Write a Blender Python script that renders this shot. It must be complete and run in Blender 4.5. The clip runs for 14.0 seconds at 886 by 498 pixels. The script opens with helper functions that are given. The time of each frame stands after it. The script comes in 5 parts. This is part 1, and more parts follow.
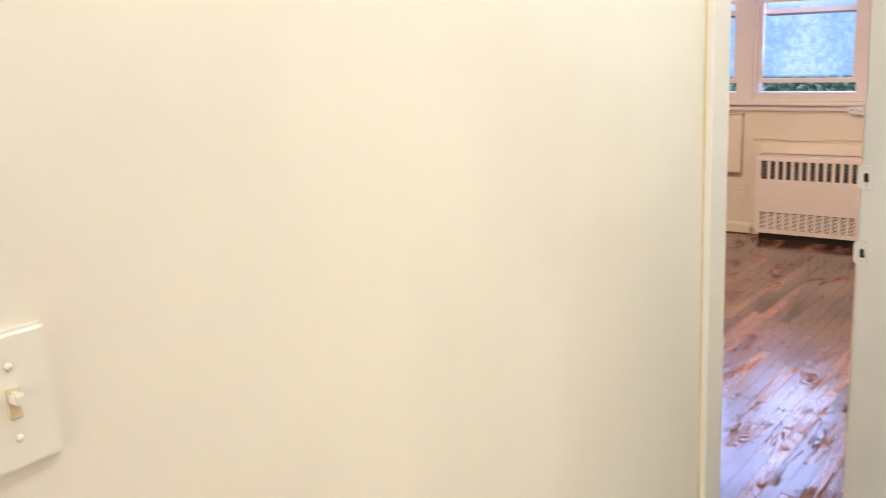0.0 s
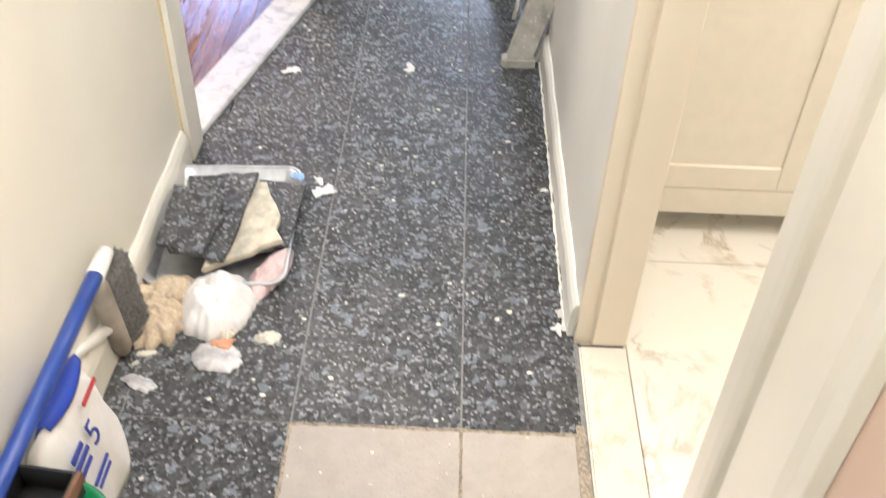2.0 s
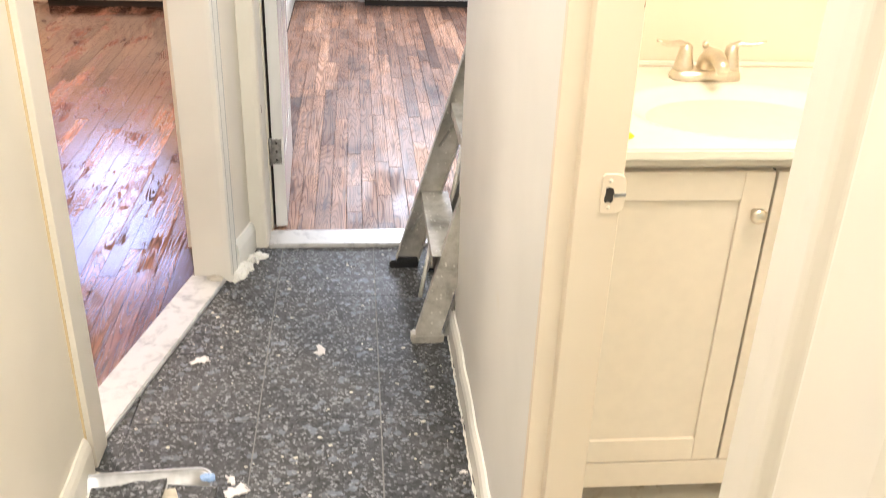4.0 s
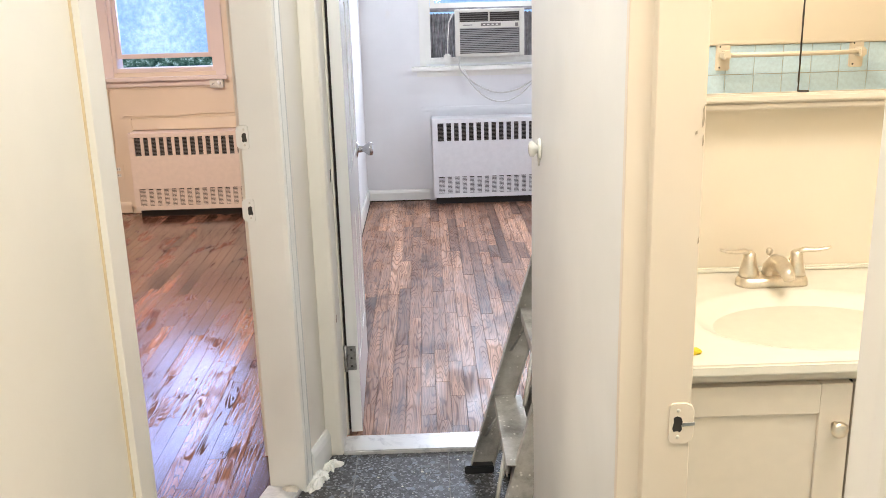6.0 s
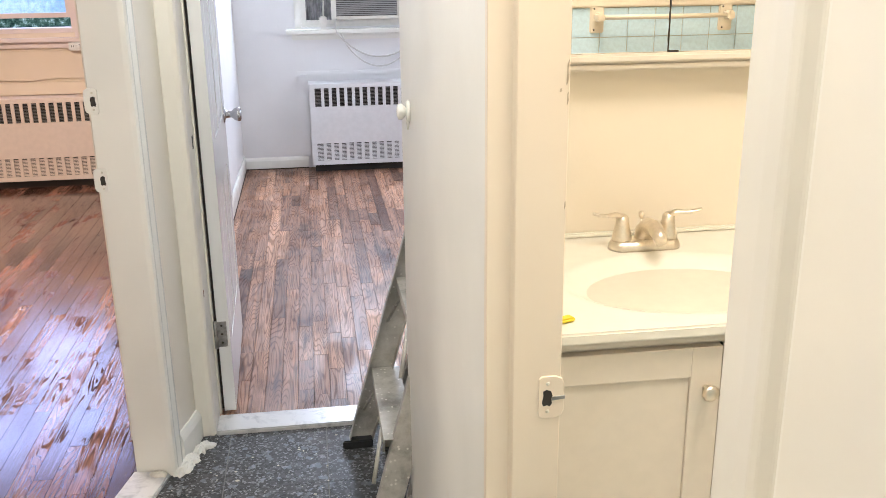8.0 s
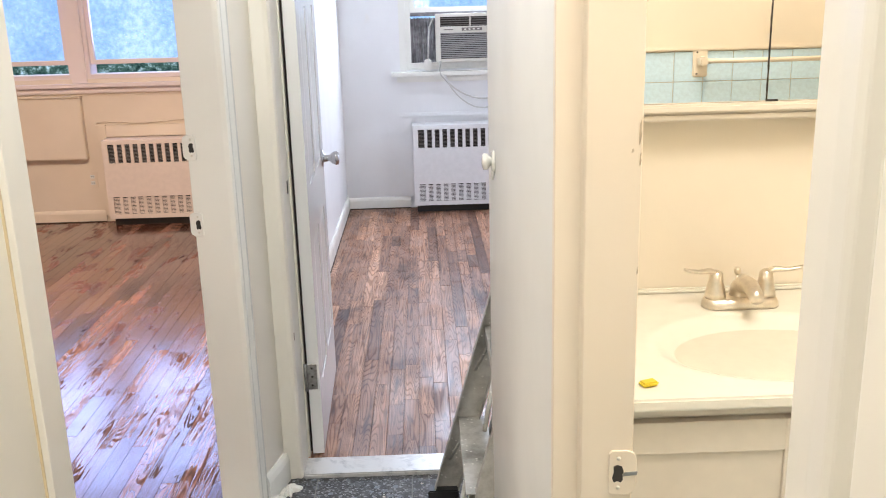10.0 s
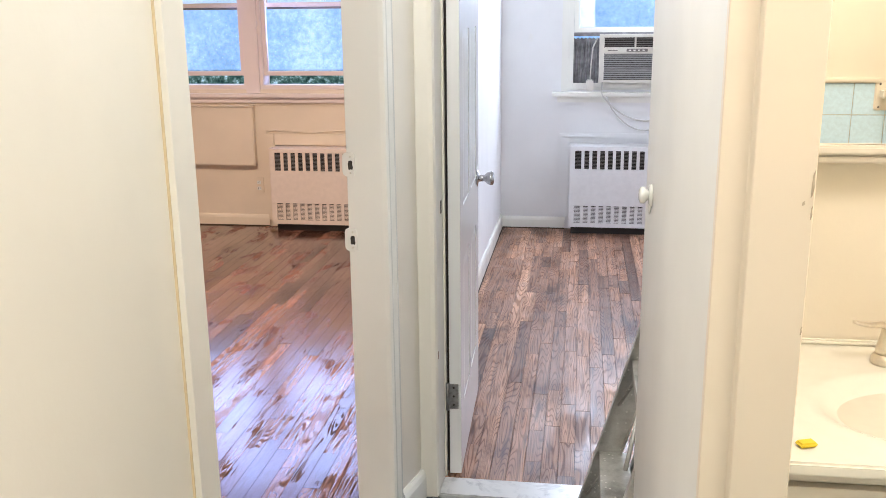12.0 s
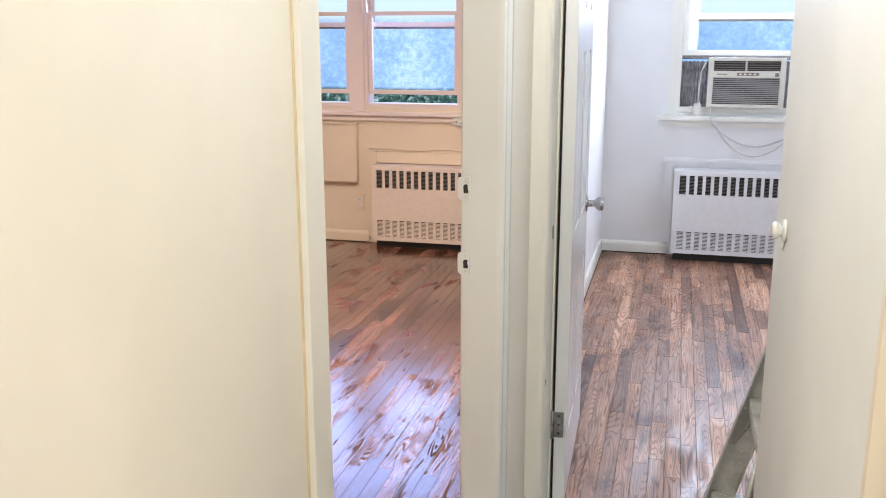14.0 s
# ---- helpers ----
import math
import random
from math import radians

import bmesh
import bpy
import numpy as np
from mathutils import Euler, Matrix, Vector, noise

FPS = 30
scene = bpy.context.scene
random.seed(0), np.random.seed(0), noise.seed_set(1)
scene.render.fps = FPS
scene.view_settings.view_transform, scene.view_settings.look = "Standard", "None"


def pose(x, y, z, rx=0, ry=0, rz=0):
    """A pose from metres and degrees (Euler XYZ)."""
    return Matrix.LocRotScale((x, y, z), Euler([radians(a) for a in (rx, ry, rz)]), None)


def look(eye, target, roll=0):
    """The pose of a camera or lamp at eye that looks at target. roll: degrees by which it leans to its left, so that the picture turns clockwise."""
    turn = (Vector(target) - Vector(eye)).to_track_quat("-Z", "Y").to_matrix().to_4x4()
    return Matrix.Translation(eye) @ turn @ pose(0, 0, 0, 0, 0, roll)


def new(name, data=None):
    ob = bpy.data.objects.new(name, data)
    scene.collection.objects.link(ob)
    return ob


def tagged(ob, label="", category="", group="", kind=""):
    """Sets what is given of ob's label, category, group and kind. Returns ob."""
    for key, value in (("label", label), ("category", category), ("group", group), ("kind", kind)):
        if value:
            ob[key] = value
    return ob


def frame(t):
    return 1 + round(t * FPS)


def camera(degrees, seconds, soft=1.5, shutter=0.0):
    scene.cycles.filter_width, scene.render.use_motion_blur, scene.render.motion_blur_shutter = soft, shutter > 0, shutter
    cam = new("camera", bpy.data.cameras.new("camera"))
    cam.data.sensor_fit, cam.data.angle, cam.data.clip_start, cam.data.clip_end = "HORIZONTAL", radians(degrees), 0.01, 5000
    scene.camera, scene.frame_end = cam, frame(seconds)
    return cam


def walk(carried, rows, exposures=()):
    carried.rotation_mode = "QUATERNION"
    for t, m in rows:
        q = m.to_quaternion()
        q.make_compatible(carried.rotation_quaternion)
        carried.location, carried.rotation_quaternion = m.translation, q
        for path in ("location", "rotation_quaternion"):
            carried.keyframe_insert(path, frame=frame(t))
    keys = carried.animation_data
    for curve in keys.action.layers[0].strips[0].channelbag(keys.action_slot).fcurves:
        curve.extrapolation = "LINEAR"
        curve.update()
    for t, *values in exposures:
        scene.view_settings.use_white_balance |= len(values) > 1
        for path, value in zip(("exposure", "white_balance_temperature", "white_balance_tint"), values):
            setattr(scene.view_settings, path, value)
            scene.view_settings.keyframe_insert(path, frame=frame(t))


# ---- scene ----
cam = camera(51.50, 14.0, soft=0.65, shutter=0.2)


def shot(x, y, z, turn, tilt, lean):
    """A camera pose: place, heading, pitch and roll in degrees."""
    return pose(x, y, z, 90 + tilt, 0, turn) @ pose(0, 0, 0, 0, 0, lean)


ROWS = [
    (0.0, shot(0.0294, -1.0208, 1.5611, 37.565, -13.312, -2.846)),
    (0.5, shot(0.0008, -1.0597, 1.5190, 25.268, -16.077, -1.591)),
    (1.0, shot(-0.0219, -1.0452, 1.4888, 15.286, -21.508, -1.460)),
    (1.5, shot(-0.0198, -1.0126, 1.4362, 8.247, -31.273, -0.741)),
    (2.0, shot(-0.0461, -1.0050, 1.3340, 0.013, -41.928, 2.454)),
    (2.5, shot(-0.0493, -1.0057, 1.2671, -7.573, -47.279, 7.847)),
    (3.0, shot(-0.0448, -0.9815, 1.2987, -10.216, -44.950, 8.389)),
    (3.5, shot(-0.0537, -0.9502, 1.3547, -8.296, -36.278, 4.932)),
    (4.0, shot(-0.0527, -0.9453, 1.4241, -5.946, -26.981, 2.055)),
    (4.2, shot(-0.0548, -0.9460, 1.4438, -5.233, -23.952, 1.272)),
    (6.3, shot(-0.0313, -0.9472, 1.5091, -0.533, -15.751, -1.669)),
    (6.5, shot(-0.0285, -0.9492, 1.5113, -0.500, -16.003, -1.691)),
    (7.0, shot(-0.0152, -0.9477, 1.5075, -2.556, -17.250, -1.075)),
    (7.2, shot(-0.0026, -0.9300, 1.4986, -4.265, -17.935, -0.685)),
    (9.3, shot(0.0239, -0.8250, 1.4752, -9.366, -17.778, -0.818)),
    (9.5, shot(0.0385, -0.8236, 1.4846, -6.376, -17.147, -1.028)),
    (10.0, shot(0.0683, -0.8164, 1.4983, -1.073, -15.521, -1.544)),
    (10.5, shot(0.0794, -0.8019, 1.5081, 3.591, -14.293, -1.687)),
    (11.0, shot(0.0894, -0.7822, 1.5087, 7.328, -14.070, -1.596)),
    (11.5, shot(0.0887, -0.7703, 1.5055, 8.376, -14.088, -1.160)),
    (12.0, shot(0.0707, -0.7891, 1.5214, 8.625, -14.448, -0.599)),
    (12.5, shot(0.0694, -0.7995, 1.5225, 7.881, -14.519, 0.031)),
    (13.0, shot(0.0625, -0.7649, 1.5239, 8.226, -14.112, 0.186)),
    (13.5, shot(0.0342, -0.7612, 1.5326, 11.056, -13.662, -0.059)),
    (14.0, shot(-0.0015, -0.7813, 1.5386, 14.269, -13.343, -0.058)),
]
EXPOSURES = [(0.0, -0.19, 6330, 10), (0.5, -0.14, 6350, 10), (1.0, 0.02, 6330, 8), (1.5, 0.20, 6250, 8), (2.0, 0.40, 6000, 11), (2.5, 0.43, 5950, 11), (3.0, 0.44, 6000, 11), (3.5, 0.42, 6450, 11),
             (4.0, 0.37, 6680, 12), (4.2, 0.32, 6650, 12), (6.3, -0.06, 6270, 11), (10.0, -0.09, 6170, 11), (14.0, -0.16, 6150, 10)]
walk(cam, ROWS, EXPOSURES)

# ---- light ----
world = bpy.data.worlds.new("sky")
scene.world = world
world.use_nodes = True
wn = world.node_tree.nodes
sky = wn.new("ShaderNodeTexSky")
sky.sky_type, sky.sun_disc = "NISHITA", False
sky.sun_elevation, sky.sun_rotation = radians(48), radians(200)
world.node_tree.links.new(sky.outputs["Color"], wn["Background"].inputs["Color"])
wn["Background"].inputs["Strength"].default_value = 0.1

sun = new("sun", bpy.data.lights.new("sun", "SUN"))
sun.data.energy, sun.data.angle, sun.data.color = 1.2, radians(10), (1.0, 0.96, 0.9)
sun.matrix_world = look((1.5, -4.0, 6.0), (0, 0, 0))


def lamp(name, energy, color, eye, target, w, h):
    ob = new(name, bpy.data.lights.new(name, "AREA"))
    ob.data.energy, ob.data.color, ob.data.shape = energy, color, "RECTANGLE"
    ob.data.size, ob.data.size_y = w, h
    ob.matrix_world = look(eye, target)
    return ob


WARM = (1.0, 0.88, 0.74)
SKYBLUE = (0.42, 0.50, 1.0)
lamp("daylight_bedroom_window", 33, SKYBLUE, (-2.15, 5.66, 1.66), (-1.6, 1.5, 0.3), 1.5, 0.96)
lamp("daylight_far_window", 78, (0.74, 0.82, 1.0), (0.41, 5.80, 1.92), (0.55, 1.0, 0.3), 0.86, 0.46)
# Side window assumed out of view, added to even the far room's light.
lamp("assumed_side_daylight", 30, (0.84, 0.87, 1.0), (2.36, 3.75, 1.56), (0.0, 3.75, 1.2), 1.25, 1.15)
# Hall ceiling lamp, out of view; drawn 3 m long to even the walls.
lamp("hall_lamp_light", 28, (0.985, 0.98, 0.94), (-0.19, 0.40, 2.43), (-0.19, 0.40, 0), 0.3, 3.0)
# Unseen fill from behind the hall, added to brighten surfaces that face it.
lamp("rear_fill_light", 172, (0.985, 0.975, 0.93), (0.55, -5.9, 1.45), (-0.25, 0.0, 1.1), 2.4, 1.5)
lamp("bathroom_lamp_light", 27, WARM, (0.80, 0.0, 2.42), (0.80, 0.0, 0), 0.6, 0.6)
lamp("bedroom_lamp_light", 86, (1.0, 0.85, 0.70), (-1.9, 3.2, 2.38), (-1.9, 3.2, 0), 0.3, 0.3)
scene.view_settings.exposure = 0.0

# ---- materials ----


def mat(name):
    m = bpy.data.materials.new(name)
    m.use_nodes = True
    n = m.node_tree.nodes
    return m, n, m.node_tree.links, n["Principled BSDF"]


def ramp(n, l, fac, stops):
    r = n.new("ShaderNodeValToRGB")
    e = r.color_ramp.elements
    while len(e) < len(stops):
        e.new(0.5)
    for el, (p, c) in zip(e, stops):
        el.position, el.color = p, (*c, 1)
    l.new(fac, r.inputs["Fac"])
    return r.outputs["Color"]


def tex(n, l, kind, scale, where="Object", stretch=(1, 1, 1), **inputs):
    """A texture at real size in the thing's own or the world's metres."""
    mp = n.new("ShaderNodeMapping")
    mp.inputs["Scale"].default_value = stretch
    if where == "World":
        src = n.new("ShaderNodeNewGeometry").outputs["Position"]
    else:
        src = n.new("ShaderNodeTexCoord").outputs[where]
    l.new(src, mp.inputs["Vector"])
    t = n.new("ShaderNodeTex" + kind)
    l.new(mp.outputs["Vector"], t.inputs["Vector"])
    t.inputs["Scale"].default_value = scale
    for k, v in inputs.items():
        t.inputs[k].default_value = v
    return t


def mixc(n, l, fac, a, b, mode="MIX"):
    m = n.new("ShaderNodeMix")
    m.data_type, m.blend_type = "RGBA", mode
    for sock, v in ((m.inputs["Factor"], fac), (m.inputs["A"], a), (m.inputs["B"], b)):
        if isinstance(v, (int, float)):
            sock.default_value = v
        elif isinstance(v, tuple):
            sock.default_value = (*v, 1)
        else:
            l.new(v, sock)
    return m.outputs["Result"]


def bump(n, l, p, height, strength, dist=0.002):
    b = n.new("ShaderNodeBump")
    b.inputs["Strength"].default_value, b.inputs["Distance"].default_value = strength, dist
    l.new(height, b.inputs["Height"])
    l.new(b.outputs["Normal"], p.inputs["Normal"])
    l.new(b.outputs["Normal"], p.inputs["Coat Normal"])


def paint(name, c, rough=0.45, wear=0.06, stain=(0.75, 0.66, 0.5), relief=0.25, grain=55):
    """Brush- or roller-laid paint with faint stains and orange-peel relief."""
    m, n, l, p = mat(name)
    big = tex(n, l, "Noise", 2.2, "World", Detail=4.0)
    fine = tex(n, l, "Noise", grain, "World", Detail=3.0)
    tone = ramp(n, l, big.outputs["Fac"], [(0.42, tuple(x * (1 - wear) for x in c)), (0.62, c)])
    spots = ramp(n, l, tex(n, l, "Noise", 9.0, "World", Detail=6.0).outputs["Fac"], [(0.66, (0, 0, 0)), (0.80, (1, 1, 1))])
    f = n.new("ShaderNodeMath")
    f.operation = "MULTIPLY"
    l.new(spots, f.inputs[0])
    f.inputs[1].default_value = 0.22
    l.new(mixc(n, l, f.outputs[0], tone, stain), p.inputs["Base Color"])
    p.inputs["Roughness"].default_value = rough
    bump(n, l, p, fine.outputs["Fac"], relief, 0.0012)
    return m


def plain(name, c, rough=0.5, metal=0.0, vary=0.08, grain=30, relief=0.15):
    m, n, l, p = mat(name)
    t = tex(n, l, "Noise", grain, Detail=4.0)
    l.new(ramp(n, l, t.outputs["Fac"], [(0.35, tuple(x * (1 - vary) for x in c)), (0.65, c)]), p.inputs["Base Color"])
    p.inputs["Roughness"].default_value, p.inputs["Metallic"].default_value = rough, metal
    if relief:
        bump(n, l, p, t.outputs["Fac"], relief, 0.001)
    return m


HALL = paint("hall_cream_paint", (0.82, 0.768, 0.655), 0.42)
HALLCOOL = paint("hall_offwhite_paint", (0.82, 0.81, 0.765), 0.42)
TRIM = paint("cream_gloss_trim", (0.82, 0.778, 0.68), 0.28, wear=0.05, relief=0.18, grain=24)
# Cream trim paint with the bathroom lamp's warm tint put into the colour.
JAMBLIT = paint("lamp_tinted_cream_gloss", (0.81, 0.705, 0.56), 0.28, wear=0.05, relief=0.2, grain=24)
TRIMWHITE = paint("white_gloss_trim", (0.84, 0.83, 0.765), 0.26, relief=0.18, grain=24)
PEACH = paint("peach_paint", (0.76, 0.63, 0.475), 0.5)
BEIGE = paint("tan_peach_paint", (0.70, 0.53, 0.43), 0.5)
ROOMB = paint("cool_white_paint", (0.80, 0.795, 0.785), 0.5)
BATHP = paint("bath_yellow_paint", (0.80, 0.722, 0.585), 0.4)
CEIL = paint("ceiling_white", (0.8, 0.78, 0.72), 0.6)
SEAM = plain("dull_tan", (0.72, 0.58, 0.36), 0.6)
CREAM = plain("vanity_cream_lacquer", (0.75, 0.68, 0.57), 0.35, vary=0.04, relief=0.05)
TOPW = plain("cultured_marble", (0.82, 0.79, 0.69), 0.25, vary=0.03, relief=0.0)
COVER = plain("radiator_enamel_white", (0.78, 0.78, 0.78), 0.4, vary=0.05)
COVERP = plain("radiator_enamel_peach", (0.74, 0.61, 0.50), 0.42, vary=0.05)
# Near-black: paints the shade in holes and gaps, and serves small dark marks.
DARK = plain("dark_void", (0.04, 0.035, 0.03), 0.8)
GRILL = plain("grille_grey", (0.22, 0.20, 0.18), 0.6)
NICKEL = plain("brushed_nickel", (0.80, 0.73, 0.62), 0.32, 1.0, 0.1, 120, 0.05)
CHROME = plain("satin_chrome", (0.55, 0.55, 0.56), 0.25, 1.0, 0.1)
STEEL = plain("worn_steel", (0.40, 0.39, 0.37), 0.4, 1.0, 0.4, 60)
TRAYM = plain("tray_aluminium", (0.56, 0.57, 0.58), 0.38, 0.85, 0.2, 40)
ACW = plain("yellowed_white_plastic", (0.72, 0.70, 0.62), 0.4, vary=0.05, relief=0.05)
ACG = plain("ac_grey_grille", (0.34, 0.34, 0.33), 0.5)
PLASTW = plain("white_plastic", (0.78, 0.76, 0.70), 0.35, relief=0.05)
BLUE = plain("blue_painted_metal", (0.02, 0.06, 0.30), 0.3, vary=0.15)
BRISTLE = plain("grey_bristle", (0.30, 0.29, 0.27), 0.9, vary=0.5, grain=160, relief=0.8)
GREEN = plain("green_pail_plastic", (0.01, 0.20, 0.07), 0.3, vary=0.15)
LABEL = plain("pale_label", (0.72, 0.70, 0.62), 0.5, vary=0.1)
RED = plain("red_ink", (0.45, 0.04, 0.04), 0.5)
INK = plain("blue_ink", (0.03, 0.05, 0.28), 0.5)
CARD = plain("brown_cardboard", (0.20, 0.13, 0.085), 0.8, vary=0.3)
WHITEC = plain("white_card", (0.78, 0.74, 0.72), 0.7)
BLACK = plain("black_plastic", (0.02, 0.02, 0.02), 0.5)
WOODB = plain("stained_wood", (0.25, 0.12, 0.06), 0.5, vary=0.4)
TOWEL = plain("tan_terry", (0.62, 0.50, 0.36), 0.95, vary=0.22, grain=120, relief=0.5)
FILM = plain("crumpled_film", (0.78, 0.75, 0.73), 0.35, vary=0.12, grain=25, relief=0.6)
FILMRED = plain("red_printed_film", (0.80, 0.60, 0.58), 0.35, vary=0.35, grain=22, relief=0.6)
ORANGE = plain("orange_peel_wax", (0.72, 0.34, 0.20), 0.5)
CLEARF = plain("clouded_plastic", (0.60, 0.58, 0.58), 0.25, vary=0.4, grain=35, relief=0.6)
CHIP = plain("plaster_chip", (0.74, 0.70, 0.60), 0.8, vary=0.2, relief=0.5)
YELLOW = plain("yellow_sponge", (0.80, 0.62, 0.04), 0.8)
PAPERB = plain("paper_sack", (0.78, 0.75, 0.70), 0.7, vary=0.15, grain=14, relief=0.5)
MORTARB = plain("thinset_back", (0.62, 0.56, 0.44), 0.9, vary=0.35, grain=38, relief=1.0)
PLEAT = plain("grey_pleated_vinyl", (0.30, 0.29, 0.30), 0.6, vary=0.5, grain=20)
CORD = plain("white_cord", (0.62, 0.60, 0.56), 0.5)
TILEBLUE = plain("blue_glazed_tile", (0.63, 0.84, 0.98), 0.15, vary=0.1, grain=8, relief=0.05)
GROUT = plain("pale_grout", (0.60, 0.56, 0.46), 0.9)


def granite():
    """Blue-pearl granite: dark ground, pale and bluish flakes of several sizes."""
    m, n, l, p = mat("blue_pearl_granite")
    v = tex(n, l, "Voronoi", 64, "World", (1.0, 0.72, 1.0), Randomness=1.0)
    w = tex(n, l, "Voronoi", 175, "World", (0.8, 1.0, 1.0), Randomness=1.0)
    # ragged grain borders
    jag = tex(n, l, "Noise", 160, "World", Detail=3.0)
    for t, amp in ((v, 0.011), (w, 0.005)):
        add = n.new("ShaderNodeVectorMath")
        add.operation = "MULTIPLY_ADD"
        l.new(jag.outputs["Color"], add.inputs[0])
        add.inputs[1].default_value = (amp, amp, amp)
        l.new(n.new("ShaderNodeNewGeometry").outputs["Position"], add.inputs[2])
        l.new(add.outputs[0], t.inputs["Vector"])
    sep = n.new("ShaderNodeSeparateColor")
    l.new(v.outputs["Color"], sep.inputs[0])
    sep2 = n.new("ShaderNodeSeparateColor")
    l.new(w.outputs["Color"], sep2.inputs[0])
    a = ramp(n, l, sep.outputs[0], [(0.0, (0.022, 0.023, 0.023)), (0.35, (0.055, 0.057, 0.058)), (0.70, (0.11, 0.114, 0.118)), (0.90, (0.17, 0.176, 0.188)), (0.965, (0.42, 0.47, 0.55))])
    b = ramp(n, l, sep2.outputs[0], [(0.0, (0.014, 0.014, 0.014)), (0.45, (0.052, 0.054, 0.053)), (0.78, (0.115, 0.117, 0.12)), (0.95, (0.44, 0.45, 0.47))])
    c0 = (0.085, 0.087, 0.089)
    oi = n.new("ShaderNodeObjectInfo")
    dust = tex(n, l, "Noise", 3.5, "World", Detail=5.0)
    c = mixc(n, l, 1.0, mixc(n, l, 0.45, mixc(n, l, 1.0, a, b, "LIGHTEN"), b), (0.67, 0.685, 0.71), "MULTIPLY")
    c = mixc(n, l, 0.22, c, c0)
    f = ramp(n, l, dust.outputs["Fac"], [(0.45, (0.0, 0.0, 0.0)), (0.75, (0.14, 0.14, 0.14))])
    c = mixc(n, l, f, c, (0.30, 0.29, 0.28))
    tone = ramp(n, l, oi.outputs["Random"], [(0.0, (0.92, 0.90, 0.87)), (1.0, (1.22, 1.19, 1.14))])
    l.new(mixc(n, l, 1.0, c, tone, "MULTIPLY"), p.inputs["Base Color"])
    l.new(ramp(n, l, dust.outputs["Fac"], [(0.3, (0.40, 0.40, 0.40)), (0.7, (0.62, 0.62, 0.62))]), p.inputs["Roughness"])
    p.inputs["Specular IOR Level"].default_value = 0.15
    bump(n, l, p, w.outputs["Distance"], 0.1, 0.0005)
    return m


GRANITE = granite()
SLATE = plain("riven_dark_stone", (0.125, 0.125, 0.118), 0.7, vary=0.8, grain=130, relief=1.0)


def oak(name, tones, gloss, coat, spec=0.5):
    """Strip oak, tone by strip, with stretched grain and patchy wet varnish."""
    m, n, l, p = mat(name)
    oi = n.new("ShaderNodeObjectInfo")
    geo = n.new("ShaderNodeNewGeometry")
    add = n.new("ShaderNodeMath")
    add.operation = "ADD"
    l.new(oi.outputs["Random"], add.inputs[0])
    l.new(geo.outputs["Random Per Island"], add.inputs[1])
    fr = n.new("ShaderNodeMath")
    fr.operation = "FRACT"
    l.new(add.outputs[0], fr.inputs[0])
    tone = ramp(n, l, fr.outputs[0], tones)
    # grain shifted from strip to strip
    sh = n.new("ShaderNodeCombineXYZ")
    mul = n.new("ShaderNodeMath")
    mul.operation = "MULTIPLY"
    l.new(fr.outputs[0], mul.inputs[0])
    mul.inputs[1].default_value = 37.0
    l.new(mul.outputs[0], sh.inputs[1])
    l.new(mul.outputs[0], sh.inputs[2])
    va = n.new("ShaderNodeVectorMath")
    l.new(geo.outputs["Position"], va.inputs[0])
    l.new(sh.outputs[0], va.inputs[1])
    mp = n.new("ShaderNodeMapping")
    mp.inputs["Scale"].default_value = (60, 2.0, 60)
    l.new(va.outputs[0], mp.inputs["Vector"])
    g = n.new("ShaderNodeTexNoise")
    g.inputs["Scale"].default_value, g.inputs["Detail"].default_value, g.inputs["Distortion"].default_value = 1.0, 7.0, 1.6
    l.new(mp.outputs["Vector"], g.inputs["Vector"])
    gr = ramp(n, l, g.outputs["Fac"], [(0.33, (0.42, 0.36, 0.32)), (0.42, (0.78, 0.74, 0.71)), (0.54, (1.03, 1.01, 0.99)), (0.66, (1.30, 1.27, 1.22))])
    # flat-sawn figure: contour lines of a slow, stretched noise
    mp2 = n.new("ShaderNodeMapping")
    mp2.inputs["Scale"].default_value = (15, 1.25, 15)
    l.new(va.outputs[0], mp2.inputs["Vector"])
    slow = n.new("ShaderNodeTexNoise")
    slow.inputs["Scale"].default_value, slow.inputs["Detail"].default_value = 1.0, 1.0
    l.new(mp2.outputs["Vector"], slow.inputs["Vector"])
    ring = n.new("ShaderNodeMath")
    ring.operation = "MULTIPLY"
    ring.inputs[1].default_value = 150.0
    l.new(slow.outputs["Fac"], ring.inputs[0])
    wave = n.new("ShaderNodeMath")
    wave.operation = "SINE"
    l.new(ring.outputs[0], wave.inputs[0])
    figure = ramp(n, l, wave.outputs[0], [(0.0, (1.05, 1.05, 1.05)), (0.45, (1, 1, 1)), (0.95, (0.56, 0.50, 0.46))])
    gr = mixc(n, l, 1.0, gr, figure, "MULTIPLY")
    c = mixc(n, l, 1.0, tone, gr, "MULTIPLY")
    st = tex(n, l, "Noise", 2.6, "World", (1.8, 0.8, 1.0), Detail=8.0, Roughness=0.62)
    dark = ramp(n, l, st.outputs["Fac"], [(0.33, (0.40, 0.36, 0.35)), (0.42, (0.80, 0.77, 0.75)), (0.52, (1, 1, 1))])
    l.new(mixc(n, l, 1.0, c, dark, "MULTIPLY"), p.inputs["Base Color"])
    wn2 = tex(n, l, "Noise", 1.0, "World", (7.5, 3.4, 1.0), Detail=6.0, Roughness=0.58, Distortion=0.7)
    wet = n.new("ShaderNodeMath")
    wet.operation = "MULTIPLY_ADD"
    l.new(g.outputs["Fac"], wet.inputs[0])
    wet.inputs[1].default_value = 0.30
    # the varnish lies unevenly from strip to strip and breaks along the figure
    uneven = n.new("ShaderNodeMath")
    uneven.operation = "MULTIPLY_ADD"
